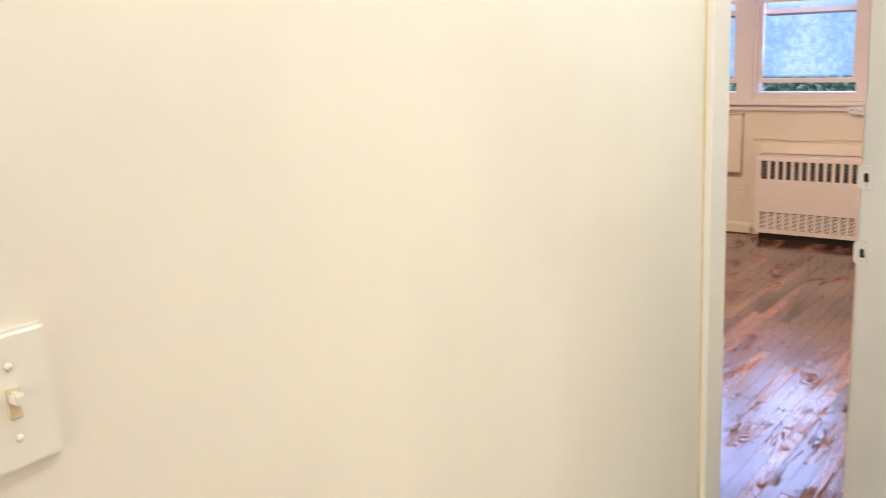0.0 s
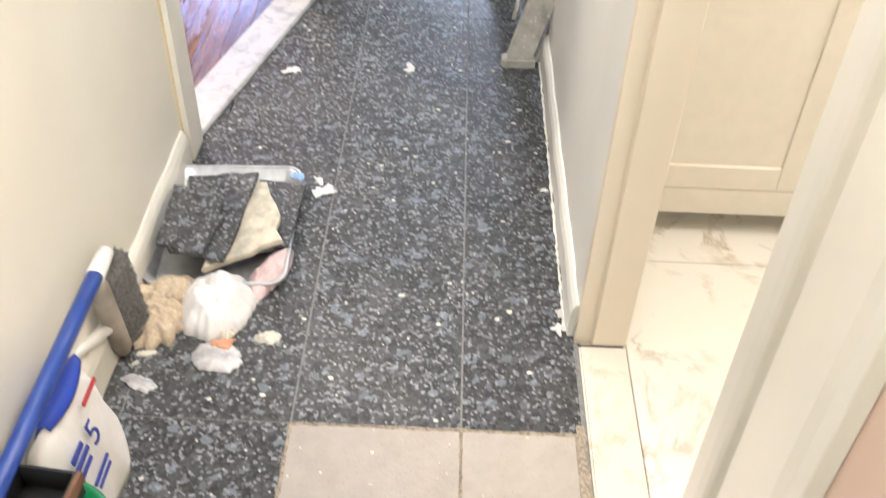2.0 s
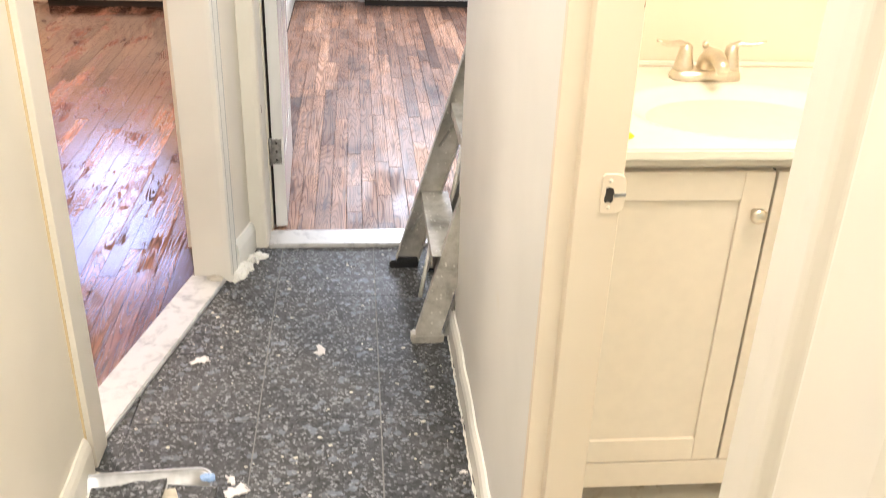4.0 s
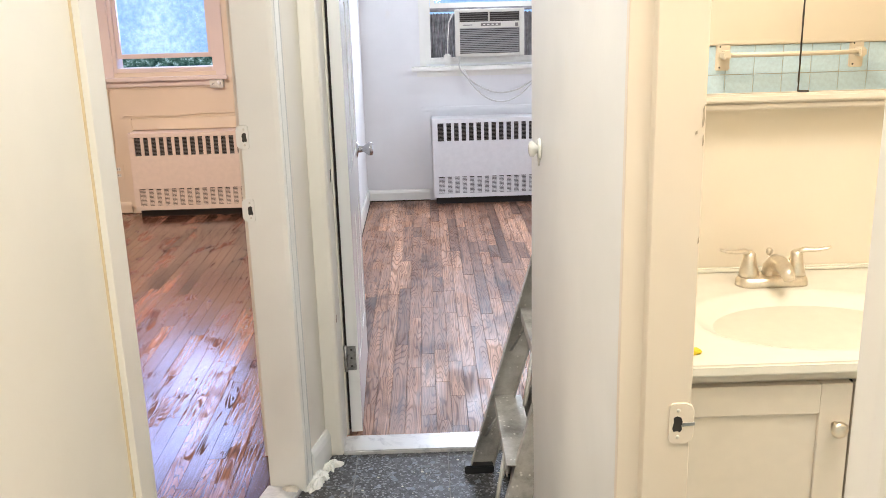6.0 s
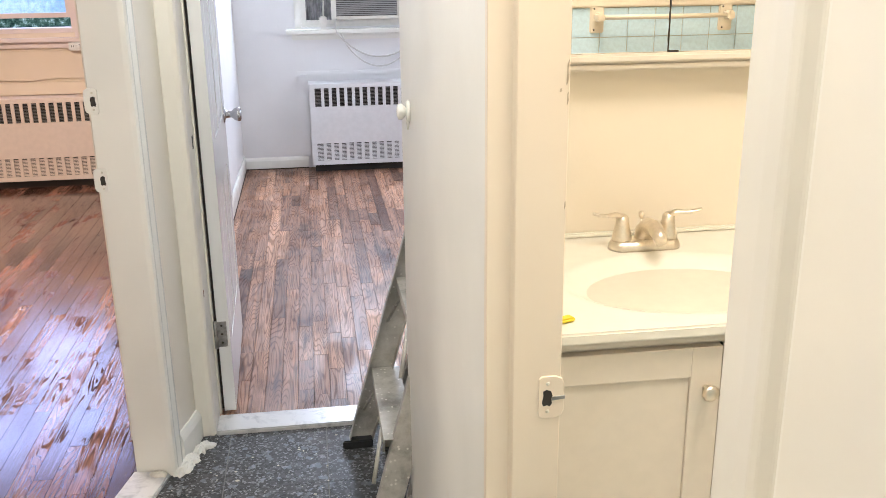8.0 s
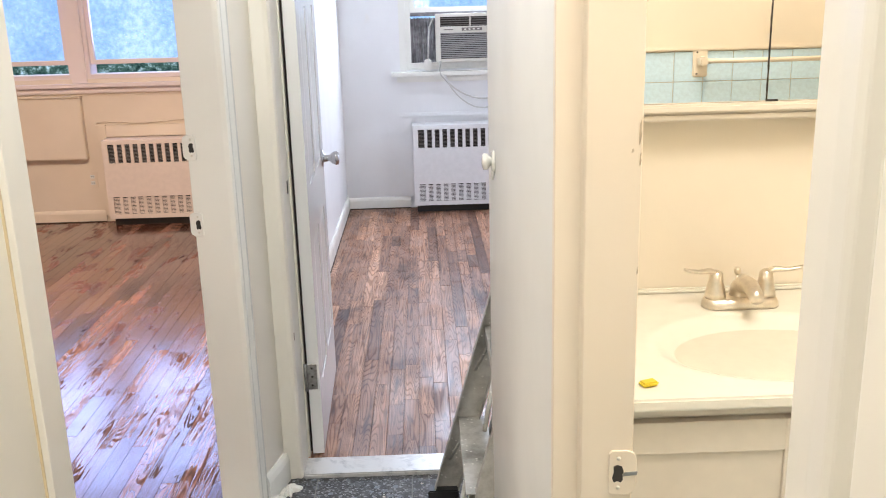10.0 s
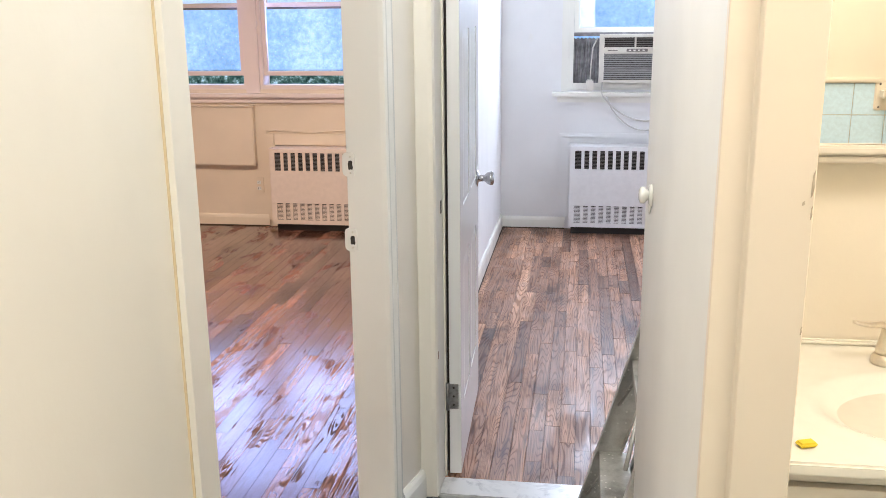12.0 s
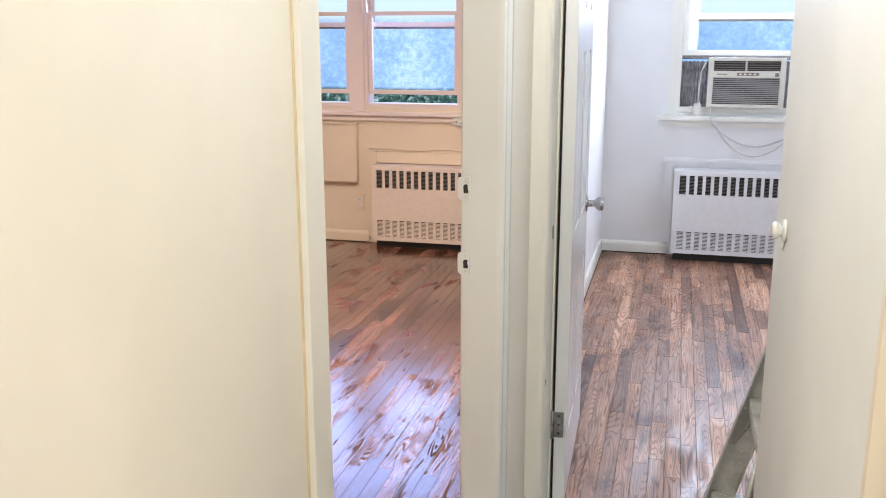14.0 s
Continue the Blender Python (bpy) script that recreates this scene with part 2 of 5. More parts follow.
    l.new(fr.outputs[0], uneven.inputs[0])
    uneven.inputs[1].default_value = 0.14
    l.new(wn2.outputs["Fac"], uneven.inputs[2])
    comb = n.new("ShaderNodeMath")
    comb.operation = "MULTIPLY_ADD"
    l.new(wave.outputs[0], comb.inputs[0])
    comb.inputs[1].default_value = 0.055
    l.new(uneven.outputs[0], comb.inputs[2])
    l.new(comb.outputs[0], wet.inputs[2])
    gloss = [(q + 0.21, c2) for q, c2 in gloss]
    l.new(ramp(n, l, wet.outputs[0], gloss), p.inputs["Roughness"])
    p.inputs["Specular IOR Level"].default_value = spec
    cut = gloss[-1][0]
    l.new(ramp(n, l, wet.outputs[0], [(cut - 0.03, (coat, coat, coat)), (cut, (coat * 0.08, coat * 0.08, coat * 0.08))]), p.inputs["Coat Weight"])
    p.inputs["Coat IOR"].default_value = 1.7
    l.new(ramp(n, l, wet.outputs[0], gloss), p.inputs["Coat Roughness"])
    bump(n, l, p, g.outputs["Fac"], 0.5, 0.0012)
    return m


OAKA = oak("wet_red_oak_strips", [(0.0, (0.045, 0.017, 0.010)), (0.25, (0.125, 0.050, 0.028)), (0.7, (0.20, 0.086, 0.049)), (1.0, (0.31, 0.148, 0.084))],
           [(0.40, (0.16, 0.16, 0.16)), (0.59, (0.23, 0.23, 0.23)), (0.62, (0.62, 0.62, 0.62))], 0.9, 0.25)
OAKB = oak("worn_oak_strips", [(0.0, (0.125, 0.066, 0.044)), (0.2, (0.245, 0.133, 0.086)), (0.7, (0.375, 0.215, 0.140)), (1.0, (0.52, 0.32, 0.215))],
           [(0.40, (0.36, 0.36, 0.36)), (0.6, (0.55, 0.55, 0.55))], 0.18, 0.22)


def marble(name, base, vein, scale=2.2, rough=0.2, thin=0.035):
    m, n, l, p = mat(name)
    w = tex(n, l, "Noise", scale, "World", Detail=9.0, Roughness=0.62, Distortion=1.2)
    w2 = tex(n, l, "Noise", scale * 3.1, "World", Detail=6.0, Distortion=0.6)
    f = ramp(n, l, w.outputs["Fac"], [(0.5 - thin, (0, 0, 0)), (0.5, (1, 1, 1)), (0.5 + thin, (0, 0, 0))])
    k = ramp(n, l, w2.outputs["Fac"], [(0.45, (0, 0, 0)), (0.7, (0.85, 0.85, 0.85))])
    c = mixc(n, l, mixc(n, l, 1.0, f, k, "MULTIPLY"), base, vein)
    l.new(c, p.inputs["Base Color"])
    p.inputs["Roughness"].default_value = rough
    return m


MARBLE = marble("grey_white_marble", (0.58, 0.575, 0.56), (0.26, 0.26, 0.27), 7.0, 0.3, 0.09)
MARBLEW = marble("cream_marble", (0.67, 0.61, 0.53), (0.45, 0.36, 0.24), 4.5, 0.25, 0.05)
BATHFLOOR = marble("white_vein_tile", (0.74, 0.70, 0.63), (0.36, 0.27, 0.16), 3.2, 0.2, 0.035)


def screed():
    m, n, l, p = mat("sandy_old_screed")
    a = tex(n, l, "Noise", 11.0, "World", Detail=10.0, Roughness=0.72)
    b = tex(n, l, "Voronoi", 140, "World")
    c = ramp(n, l, a.outputs["Fac"], [(0.32, (0.345, 0.305, 0.265)), (0.48, (0.380, 0.340, 0.300)), (0.64, (0.410, 0.370, 0.330))])
    d = ramp(n, l, b.outputs["Distance"], [(0.05, (0.42, 0.38, 0.35)), (0.16, (1, 1, 1))])
    l.new(mixc(n, l, 0.7, c, mixc(n, l, 1.0, c, d, "MULTIPLY")), p.inputs["Base Color"])
    p.inputs["Roughness"].default_value = 0.9
    bump(n, l, p, b.outputs["Distance"], 0.4, 0.001)
    return m


SCREED = screed()
JOINT = plain("grey_grout", (0.24, 0.235, 0.225), 0.95, vary=0.3, grain=90, relief=0.5)
SAND = plain("grout_bed", (0.26, 0.22, 0.17), 0.95, vary=0.5, grain=140, relief=1.0)



def spattered():
    """Grimy aluminium with old paint spots and rub marks."""
    m, n, l, p = mat("paint_spattered_aluminium")
    a = tex(n, l, "Noise", 9.0, Detail=7.0, Roughness=0.7)
    v = tex(n, l, "Voronoi", 85.0)
    sep = n.new("ShaderNodeSeparateColor")
    l.new(v.outputs["Color"], sep.inputs[0])
    near = ramp(n, l, v.outputs["Distance"], [(0.22, (1, 1, 1)), (0.34, (0, 0, 0))])
    some = ramp(n, l, sep.outputs[0], [(0.80, (0, 0, 0)), (0.82, (1, 1, 1))])
    base = ramp(n, l, a.outputs["Fac"], [(0.33, (0.26, 0.245, 0.21)), (0.5, (0.48, 0.46, 0.41)), (0.68, (0.64, 0.62, 0.57))])
    l.new(mixc(n, l, mixc(n, l, 1.0, near, some, "MULTIPLY"), base, (0.72, 0.70, 0.64)), p.inputs["Base Color"])
    p.inputs["Metallic"].default_value, p.inputs["Roughness"].default_value = 0.15, 0.55
    bump(n, l, p, a.outputs["Fac"], 0.3, 0.001)
    return m


LADDER = spattered()
m_, n_, l_, p_ = mat("mirror_silver")
p_.inputs["Metallic"].default_value, p_.inputs["Roughness"].default_value = 1.0, 0.01
p_.inputs["Base Color"].default_value = (0.97, 0.96, 0.93, 1)
MIRROR = m_
m_, n_, l_, p_ = mat("clear_glass")
mx = n_.new("ShaderNodeMixShader")
tr = n_.new("ShaderNodeBsdfTransparent")
gl = n_.new("ShaderNodeBsdfGlossy")
gl.inputs["Roughness"].default_value = 0.02
fre = n_.new("ShaderNodeFresnel")
fre.inputs["IOR"].default_value = 1.45
l_.new(fre.outputs[0], mx.inputs[0])
l_.new(tr.outputs[0], mx.inputs[1])
l_.new(gl.outputs[0], mx.inputs[2])
l_.new(mx.outputs[0], n_["Material Output"].inputs["Surface"])
GLASS = m_


def foliage_backdrop():
    """Foliage clear low down, painted pale with the panes' haze above that, open sky on top."""
    m, n, l, p = mat("garden_and_sky")
    geo = n.new("ShaderNodeNewGeometry")
    s = n.new("ShaderNodeSeparateXYZ")
    l.new(geo.outputs["Position"], s.inputs[0])
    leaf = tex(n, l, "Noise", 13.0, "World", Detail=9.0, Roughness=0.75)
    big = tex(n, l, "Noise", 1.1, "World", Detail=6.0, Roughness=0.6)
    clear_leaves = ramp(n, l, leaf.outputs["Fac"], [(0.40, (0.015, 0.035, 0.035)), (0.52, (0.07, 0.14, 0.12)), (0.66, (0.55, 0.75, 0.85))])
    # Leaves behind the panes, the panes' washed-out haze mixed into their colour.
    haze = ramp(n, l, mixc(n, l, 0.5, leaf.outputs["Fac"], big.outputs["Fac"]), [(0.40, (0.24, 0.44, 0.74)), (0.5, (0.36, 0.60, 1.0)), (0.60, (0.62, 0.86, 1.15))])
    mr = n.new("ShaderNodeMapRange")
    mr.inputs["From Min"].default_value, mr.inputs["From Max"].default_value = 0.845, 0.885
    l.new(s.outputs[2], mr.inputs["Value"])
    low = mixc(n, l, mr.outputs[0], clear_leaves, haze)
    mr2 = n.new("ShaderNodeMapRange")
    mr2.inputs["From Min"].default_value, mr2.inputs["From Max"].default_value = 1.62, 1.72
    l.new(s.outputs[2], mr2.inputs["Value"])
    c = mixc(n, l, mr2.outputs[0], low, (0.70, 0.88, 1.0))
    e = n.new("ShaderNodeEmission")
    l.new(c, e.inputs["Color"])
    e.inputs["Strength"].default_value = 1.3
    l.new(e.outputs[0], n["Material Output"].inputs["Surface"])
    return m


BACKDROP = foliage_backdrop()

# ---- mesh helpers ----


def boxes(*bs):
    """One bmesh of boxes (x0, x1, y0, y1, z0, z1)."""
    bm = bmesh.new()
    for x0, x1, y0, y1, z0, z1 in bs:
        v = [bm.verts.new((x, y, z)) for z in (z0, z1) for y in (y0, y1) for x in (x0, x1)]
        for f in ((0, 2, 3, 1), (4, 5, 7, 6), (0, 1, 5, 4), (2, 6, 7, 3), (0, 4, 6, 2), (1, 3, 7, 5)):
            bm.faces.new([v[i] for i in f])
    return bm


def soft(bm, r=0.003, seg=2):
    bmesh.ops.bevel(bm, geom=list(bm.edges), offset=r, segments=seg, affect="EDGES", clamp_overlap=True)
    return bm


def prism(points, z0, z1):
    bm = bmesh.new()
    a = [bm.verts.new((x, y, z0)) for x, y in points]
    b = [bm.verts.new((x, y, z1)) for x, y in points]
    bm.faces.new(a[::-1])
    bm.faces.new(b)
    for i in range(len(a)):
        j = (i + 1) % len(a)
        bm.faces.new((a[i], a[j], b[j], b[i]))
    bmesh.ops.recalc_face_normals(bm, faces=bm.faces[:])
    return bm


def lathe(profile, seg=24, centre=(0, 0, 0)):
    """Profile of (radius, height) turned about z."""
    bm = bmesh.new()
    rings = []
    for r, z in profile:
        rings.append([bm.verts.new((centre[0] + r * math.cos(2 * math.pi * i / seg), centre[1] + r * math.sin(2 * math.pi * i / seg), centre[2] + z)) for i in range(seg)])
    for a, b in zip(rings, rings[1:]):
        for i in range(seg):
            j = (i + 1) % seg
            bm.faces.new((a[i], a[j], b[j], b[i]))
    bm.faces.new(rings[0][::-1])
    bm.faces.new(rings[-1])
    for f in bm.faces:
        f.smooth = True
    return bm


def tube(path, radii, seg=10, flat=1.0):
    """A round bar along a path; flat squashes it across."""
    bm = bmesh.new()
    pts = [Vector(p) for p in path]
    if not hasattr(radii, "__len__"):
        radii = [radii] * len(pts)
    rings = []
    for i, p in enumerate(pts):
        d = (pts[min(i + 1, len(pts) - 1)] - pts[max(i - 1, 0)]).normalized()
        side = d.cross(Vector((0, 0, 1)))
        side = side.normalized() if side.length > 1e-3 else Vector((1, 0, 0))
        up = side.cross(d)
        rings.append([bm.verts.new(p + (side * math.cos(2 * math.pi * k / seg) + up * flat * math.sin(2 * math.pi * k / seg)) * radii[i]) for k in range(seg)])
    for a, b in zip(rings, rings[1:]):
        for k in range(seg):
            j = (k + 1) % seg
            bm.faces.new((a[k], a[j], b[j], b[k]))
    bm.faces.new(rings[0][::-1])
    bm.faces.new(rings[-1])
    bmesh.ops.recalc_face_normals(bm, faces=bm.faces[:])
    for f in bm.faces:
        f.smooth = True
    return bm


def sheet(w, h, nx, ny, height):
    """A thin crumpled sheet; height(u, v) gives its lift."""
    bm = bmesh.new()
    g = [[bm.verts.new(((i / nx - 0.5) * w, (j / ny - 0.5) * h, height(i / nx, j / ny))) for i in range(nx + 1)] for j in range(ny + 1)]
    for j in range(ny):
        for i in range(nx):
            bm.faces.new((g[j][i], g[j][i + 1], g[j + 1][i + 1], g[j + 1][i])).smooth = True
    ret = bmesh.ops.extrude_face_region(bm, geom=list(bm.faces))
    for v in ret["geom"]:
        if isinstance(v, bmesh.types.BMVert):
            v.co.z -= 0.002
    bmesh.ops.recalc_face_normals(bm, faces=bm.faces[:])
    return bm


def part(name, bm, material, parent=None, label=""):
    me = bpy.data.meshes.new(name)
    bm.to_mesh(me)
    bm.free()
    me.materials.append(material)
    ob = new(name, me)
    if parent is not None:
        ob.parent = parent
    if label:
        ob["label"] = label
    return ob


def thing(name, label, category, at=None, group=""):
    ob = new(name)
    ob.empty_display_size = 0.05
    if at is not None:
        ob.matrix_world = at
    return tagged(ob, label, category, group)


def structure(name, bm, material, label, category, at=None):
    ob = part(name, bm, material)
    if at is not None:
        ob.matrix_world = at
    return tagged(ob, label, category, kind="structure")


def piece(name, mesh, parent, at, scale=(1, 1, 1)):
    ob = new(name, mesh)
    ob.parent = parent
    ob.location, ob.scale = at, scale
    return ob


def unit_piece(material, bevel=0.012):
    """A unit slab with top edges chamfered; base at z 0, top at z 1."""
    bm = bmesh.new()
    b, e = bevel, bevel * 0.12
    lo = [bm.verts.new((x, y, 0)) for x, y in ((0, 0), (1, 0), (1, 1), (0, 1))]
    md = [bm.verts.new((x, y, 0.8)) for x, y in ((0, 0), (1, 0), (1, 1), (0, 1))]
    hi = [bm.verts.new((x, y, 1)) for x, y in ((b, e), (1 - b, e), (1 - b, 1 - e), (b, 1 - e))]
    for r, s in ((lo, md), (md, hi)):
        for i in range(4):
            j = (i + 1) % 4
            bm.faces.new((r[i], r[j], s[j], s[i]))
    bm.faces.new(hi)
    bm.faces.new(lo[::-1])
    me = bpy.data.meshes.new("slab")
    bm.to_mesh(me)
    bm.free()
    me.materials.append(material)
    return me


# ---- large structure ----
H = 2.45
XL, XR = -0.667, 0.221           # faces of the hall walls
YE = 1.311                       # end of the short wall
YF = 1.872                       # face of the far wall
LEAN = 13.7                      # turn of the angled wall, degrees
A_Y, B_Y = 5.60, 5.74            # window walls
ANG = pose(-0.655, 0.845, 0, 0, 0, -LEAN)  # along the angled wall: local y runs along it, local -x into the bedroom

structure("ground", boxes((-60, 60, 7, 120, -0.6, -0.5)), plain("lawn", (0.05, 0.09, 0.03), 0.9, vary=0.5, grain=2), "dark green lawn outside the windows", "ground")
structure("backdrop", boxes((-9, 7, 10, 10.05, -0.5, 6)), BACKDROP, "foliage painted pale with window haze, and sky", "backdrop")
structure("floor", boxes((-4.2, 2.6, -6.2, 6.0, -0.16, -0.03)), SAND, "sandy bed below the tiles and strips", "floor")
structure("ceiling", boxes((-4.2, 2.6, -6.2, 6.0, H, H + 0.12)), CEIL, "white painted plaster ceiling", "ceiling")

structure("wall_left", boxes((XL - 0.11, XL, -2.6, 0.79, -0.03, H)), HALL, "cream painted hall wall with a light switch", "wall")
# Assumed space behind the hall, out of view; encloses the fill light.
structure("wall_rear_enclosure", boxes((-2.7, XL - 0.112, -2.7, -2.6, -0.03, H), (0.337, 2.1, -2.7, -2.6, -0.03, H), (-2.8, -2.7, -6.1, -2.6, -0.03, H), (2.1, 2.2, -6.1, -2.6, -0.03, H), (-2.7, 2.1, -6.1, -6.0, -0.03, H)), HALL, "unseen cream walls added around the fill light behind the hall", "wall")
structure("wall_angled", boxes((-0.105, 0, 0.82, 1.09, -0.03, H), (-0.105, 0, -0.06, 0.82, 2.05, H)), HALL, "cream painted wall between two doorways", "wall", ANG)
structure("wall_far", boxes((-0.62, -0.375, YF, 1.985, -0.03, H), (0.415, 1.6, YF, 1.985, -0.03, H), (-0.375, 0.415, YF, 1.985, 2.05, H)), HALL, "cream painted wall round the far doorway", "wall")
structure("wall_right", boxes((XR, 0.312, 0.236, YE, -0.03, H), (XR, 0.312, -0.47, 0.236, 2.05, H)), HALLCOOL, "off-white painted short hall wall", "wall")
structure("wall_entry", boxes((0.231, 0.335, -2.6, -0.571, -0.03, H), (0.231, 0.335, -0.571, -0.47, 2.102, H)), BEIGE, "tan peach painted wall by the bathroom door", "wall")
structure("wall_alcove", boxes((1.5, 1.6, YE, YF, -0.03, H), (0.312, 1.6, 1.20, YE - 0.002, -0.03, H)), HALLCOOL, "off-white alcove wall behind the ladder", "wall")
# bedroom with peach walls
AW = ((-2.96, -2.31), (-2.21, -1.50))   # two window openings
WZ0, WZ1 = 1.00, 2.18
structure("wall_bedroom_window", boxes((-4.0, AW[0][0], A_Y, A_Y + 0.22, -0.03, H), (AW[0][1], AW[1][0], A_Y + 0.02, A_Y + 0.22, WZ0, WZ1), (AW[1][1], -0.50, A_Y, A_Y + 0.22, -0.03, H),
          (AW[0][0], AW[1][1], A_Y, A_Y + 0.22, WZ1, H), (AW[0][0], AW[1][1], A_Y, A_Y + 0.22, -0.03, WZ0)), PEACH, "peach painted wall with twin windows", "wall")
structure("wall_bedroom_side", boxes((-4.1, -4.0, 0.3, A_Y + 0.2, -0.03, H), (-4.0, -0.78, 0.3, 0.42, -0.03, H)), PEACH, "peach painted bedroom walls", "wall")
structure("wall_between_rooms", boxes((-0.60, -0.493, 1.985, B_Y + 0.1, -0.03, H)), ROOMB, "white painted wall between two rooms", "wall")
# far room
BW = (-0.03, 0.86)
structure("wall_far_room_window", boxes((-0.493, BW[0], B_Y, B_Y + 0.22, -0.03, H), (BW[1], 2.4, B_Y, B_Y + 0.22, -0.03, H), (BW[0], BW[1], B_Y, B_Y + 0.22, WZ1, H), (BW[0], BW[1], B_Y, B_Y + 0.22, -0.03, 0.99)), ROOMB, "cool white painted wall with a window", "wall")
# The opening from y 3.1 to 4.4 only admits the added side light.
structure("wall_far_room_side", boxes((2.3, 2.4, 1.985, 3.1, -0.03, H), (2.3, 2.4, 4.4, B_Y, -0.03, H), (2.3, 2.4, 3.1, 4.4, -0.03, 0.95), (2.3, 2.4, 3.1, 4.4, WZ1, H), (1.6, 2.3, 1.885, 1.985, -0.03, H)), ROOMB, "cool white painted side walls", "wall")
# bathroom
BY0, BY1 = -0.50, 1.09
structure("wall_bathroom", boxes((0.314, 1.9, BY1, 1.198, -0.03, H), (1.8, 1.9, BY0, BY1, -0.03, H)), BATHP, "pale yellow painted bathroom wall", "wall")
bath_back = structure("wall_bathroom_tiled", boxes((0.337, 1.8, BY0 - 0.1, BY0, -0.03, H)), BATHP, "pale yellow wall with blue tiled lower part", "wall")


def baseboard(pts, h, t, material, label, at=None):
    """A board with a rounded, paint-clogged top along a straight run in y from pts[0] to pts[1], its back at x = pts[2]."""
    y0, y1, x, s = pts
    prof = [(0, 0), (t, 0), (t, h * 0.72), (t * 0.75, h * 0.88), (t * 0.35, h), (0, h)]
    bm = bmesh.new()
    n = max(2, int(abs(y1 - y0) / 0.06))
    rings = []
    for i in range(n + 1):
        y = y0 + (y1 - y0) * i / n
        wob = 0.0015 * math.sin(i * 1.7)
        rings.append([bm.verts.new((x + s * (px + wob), y, pz)) for px, pz in prof])
    for a, b in zip(rings, rings[1:]):
        for k in range(len(prof) - 1):
            bm.faces.new((a[k], a[k + 1], b[k + 1], b[k]))
    bm.faces.new(rings[0])
    bm.faces.new(rings[-1])
    bmesh.ops.recalc_face_normals(bm, faces=bm.faces[:])
    return structure("baseboard", bm, material, label, "baseboard", at)


baseboard((-2.6, 0.745, XL, 1), 0.095, 0.016, TRIM, "thickly painted cream baseboard")
baseboard((0.24, YE, XR, -1), 0.085, 0.016, TRIMWHITE, "chipped white painted baseboard")
baseboard((0.885, 1.05, 0, 1), 0.10, 0.016, TRIMWHITE, "chipped white baseboard with peeling paint", ANG)
baseboard((2.0, B_Y, -0.493, 1), 0.10, 0.016, TRIMWHITE, "white painted baseboard")
b = baseboard((-0.493, -0.03, 0, 1), 0.085, 0.016, TRIMWHITE, "white baseboard under the window wall", pose(0, B_Y, 0, 0, 0, -90))
baseboard((-4.0, -2.19, 0, 1), 0.085, 0.016, PEACH, "peach painted baseboard", pose(0, A_Y, 0, 0, 0, -90))


def casing(name, profile, z1, material, label, at=None):
    """An upright trim: profile polygon in plan, up to z1."""
    return structure(name, soft(prism(profile, 0.0, z1), 0.0012, 1), material, label, "trim", at)


# hall side of the bedroom doorway
casing("door_casing", [(XL - 0.10, 0.792), (XL + 0.001, 0.757), (-0.650, 0.757), (-0.648, 0.843), (-0.662, 0.850), (-0.765, 0.872)], 2.1, TRIM, "cream painted door casing with brown seam")
structure("trim", boxes((XL, -0.6625, 0.7538, 0.7566, 0.02, 2.1)), SEAM, "brown line along the seam beside the casing", "trim")
casing("door_casing", [(-0.108, 0.811), (-0.001, 0.811), (0.014, 0.813), (0.017, 0.822), (0.013, 0.838), (0.017, 0.856), (0.012, 0.876), (0.0, 0.880), (0.0, 0.8195), (-0.108, 0.8195)], 2.1, TRIMWHITE, "white painted door jamb and casing", ANG)
# far doorway
# Assumed room-side casing, added to block the lit wall behind the hinge gap.
casing("door_casing", [(-0.352, 2.0005), (-0.3455, 2.0005), (-0.3455, 2.045), (-0.46, 2.045), (-0.46, 1.9855), (-0.376, 1.9855), (-0.376, 2.0005)], 2.1, TRIM, "assumed room-side casing added to narrow the hinge gap")
casing("door_casing", [(-0.435, YF), (-0.435, YF - 0.012), (-0.405, YF - 0.018), (-0.372, YF - 0.012), (-0.358, YF - 0.014), (-0.352, YF - 0.004), (-0.352, 2.0), (-0.375, 2.0), (-0.375, YF)], 2.1, TRIM, "cream painted casing of the far doorway")
casing("door_casing", [(0.415, 2.0), (0.39, 2.0), (0.39, YF - 0.012), (0.47, YF - 0.018), (0.48, YF), (0.415, YF)], 2.1, TRIM, "cream painted casing of the far doorway")
# bathroom doorway: far jamb with a stop, near casing
casing("door_jamb", [(XR - 0.003, 0.2345), (XR - 0.003, 0.220), (0.249, 0.220), (0.252, 0.209), (0.3165, 0.209), (0.3165, 0.2345)], 2.1, JAMBLIT, "cream bathroom door jamb tinted with warm lamp light")
casing("door_casing", [(0.315, -0.249), (0.311, -0.254), (0.3045, -0.300), (0.3035, -0.322), (0.3060, -0.330), (0.3135, -0.338), (0.3150, -0.350), (0.3090, -0.360), (0.2985, -0.368), (0.2940, -0.378), (0.2255, -0.606), (0.222, -0.620), (0.2305, -0.632), (0.2305, -0.5705), (0.3345, -0.5705), (0.3345, -0.249)], 2.1, TRIM, "cream painted splayed casing with a soft groove")


def saddle(name, poly, z, material, label, at=None):
    return structure(name, soft(prism(poly, -0.028, z), 0.004), material, label, "threshold", at)


saddle("threshold", [(-0.115, 0.0), (-0.002, 0.0), (-0.002, 0.81), (-0.115, 0.81)], 0.012, MARBLE, "white veined marble door saddle", ANG)
saddle("threshold", [(-0.352, YF - 0.013), (0.39, YF - 0.013), (0.39, 1.975), (-0.352, 1.975)], 0.013, MARBLE, "white veined marble door saddle")
saddle("threshold", [(0.226, -0.50), (0.318, -0.50), (0.318, 0.218), (0.226, 0.218)], 0.006, MARBLEW, "cream marble saddle of the bathroom")


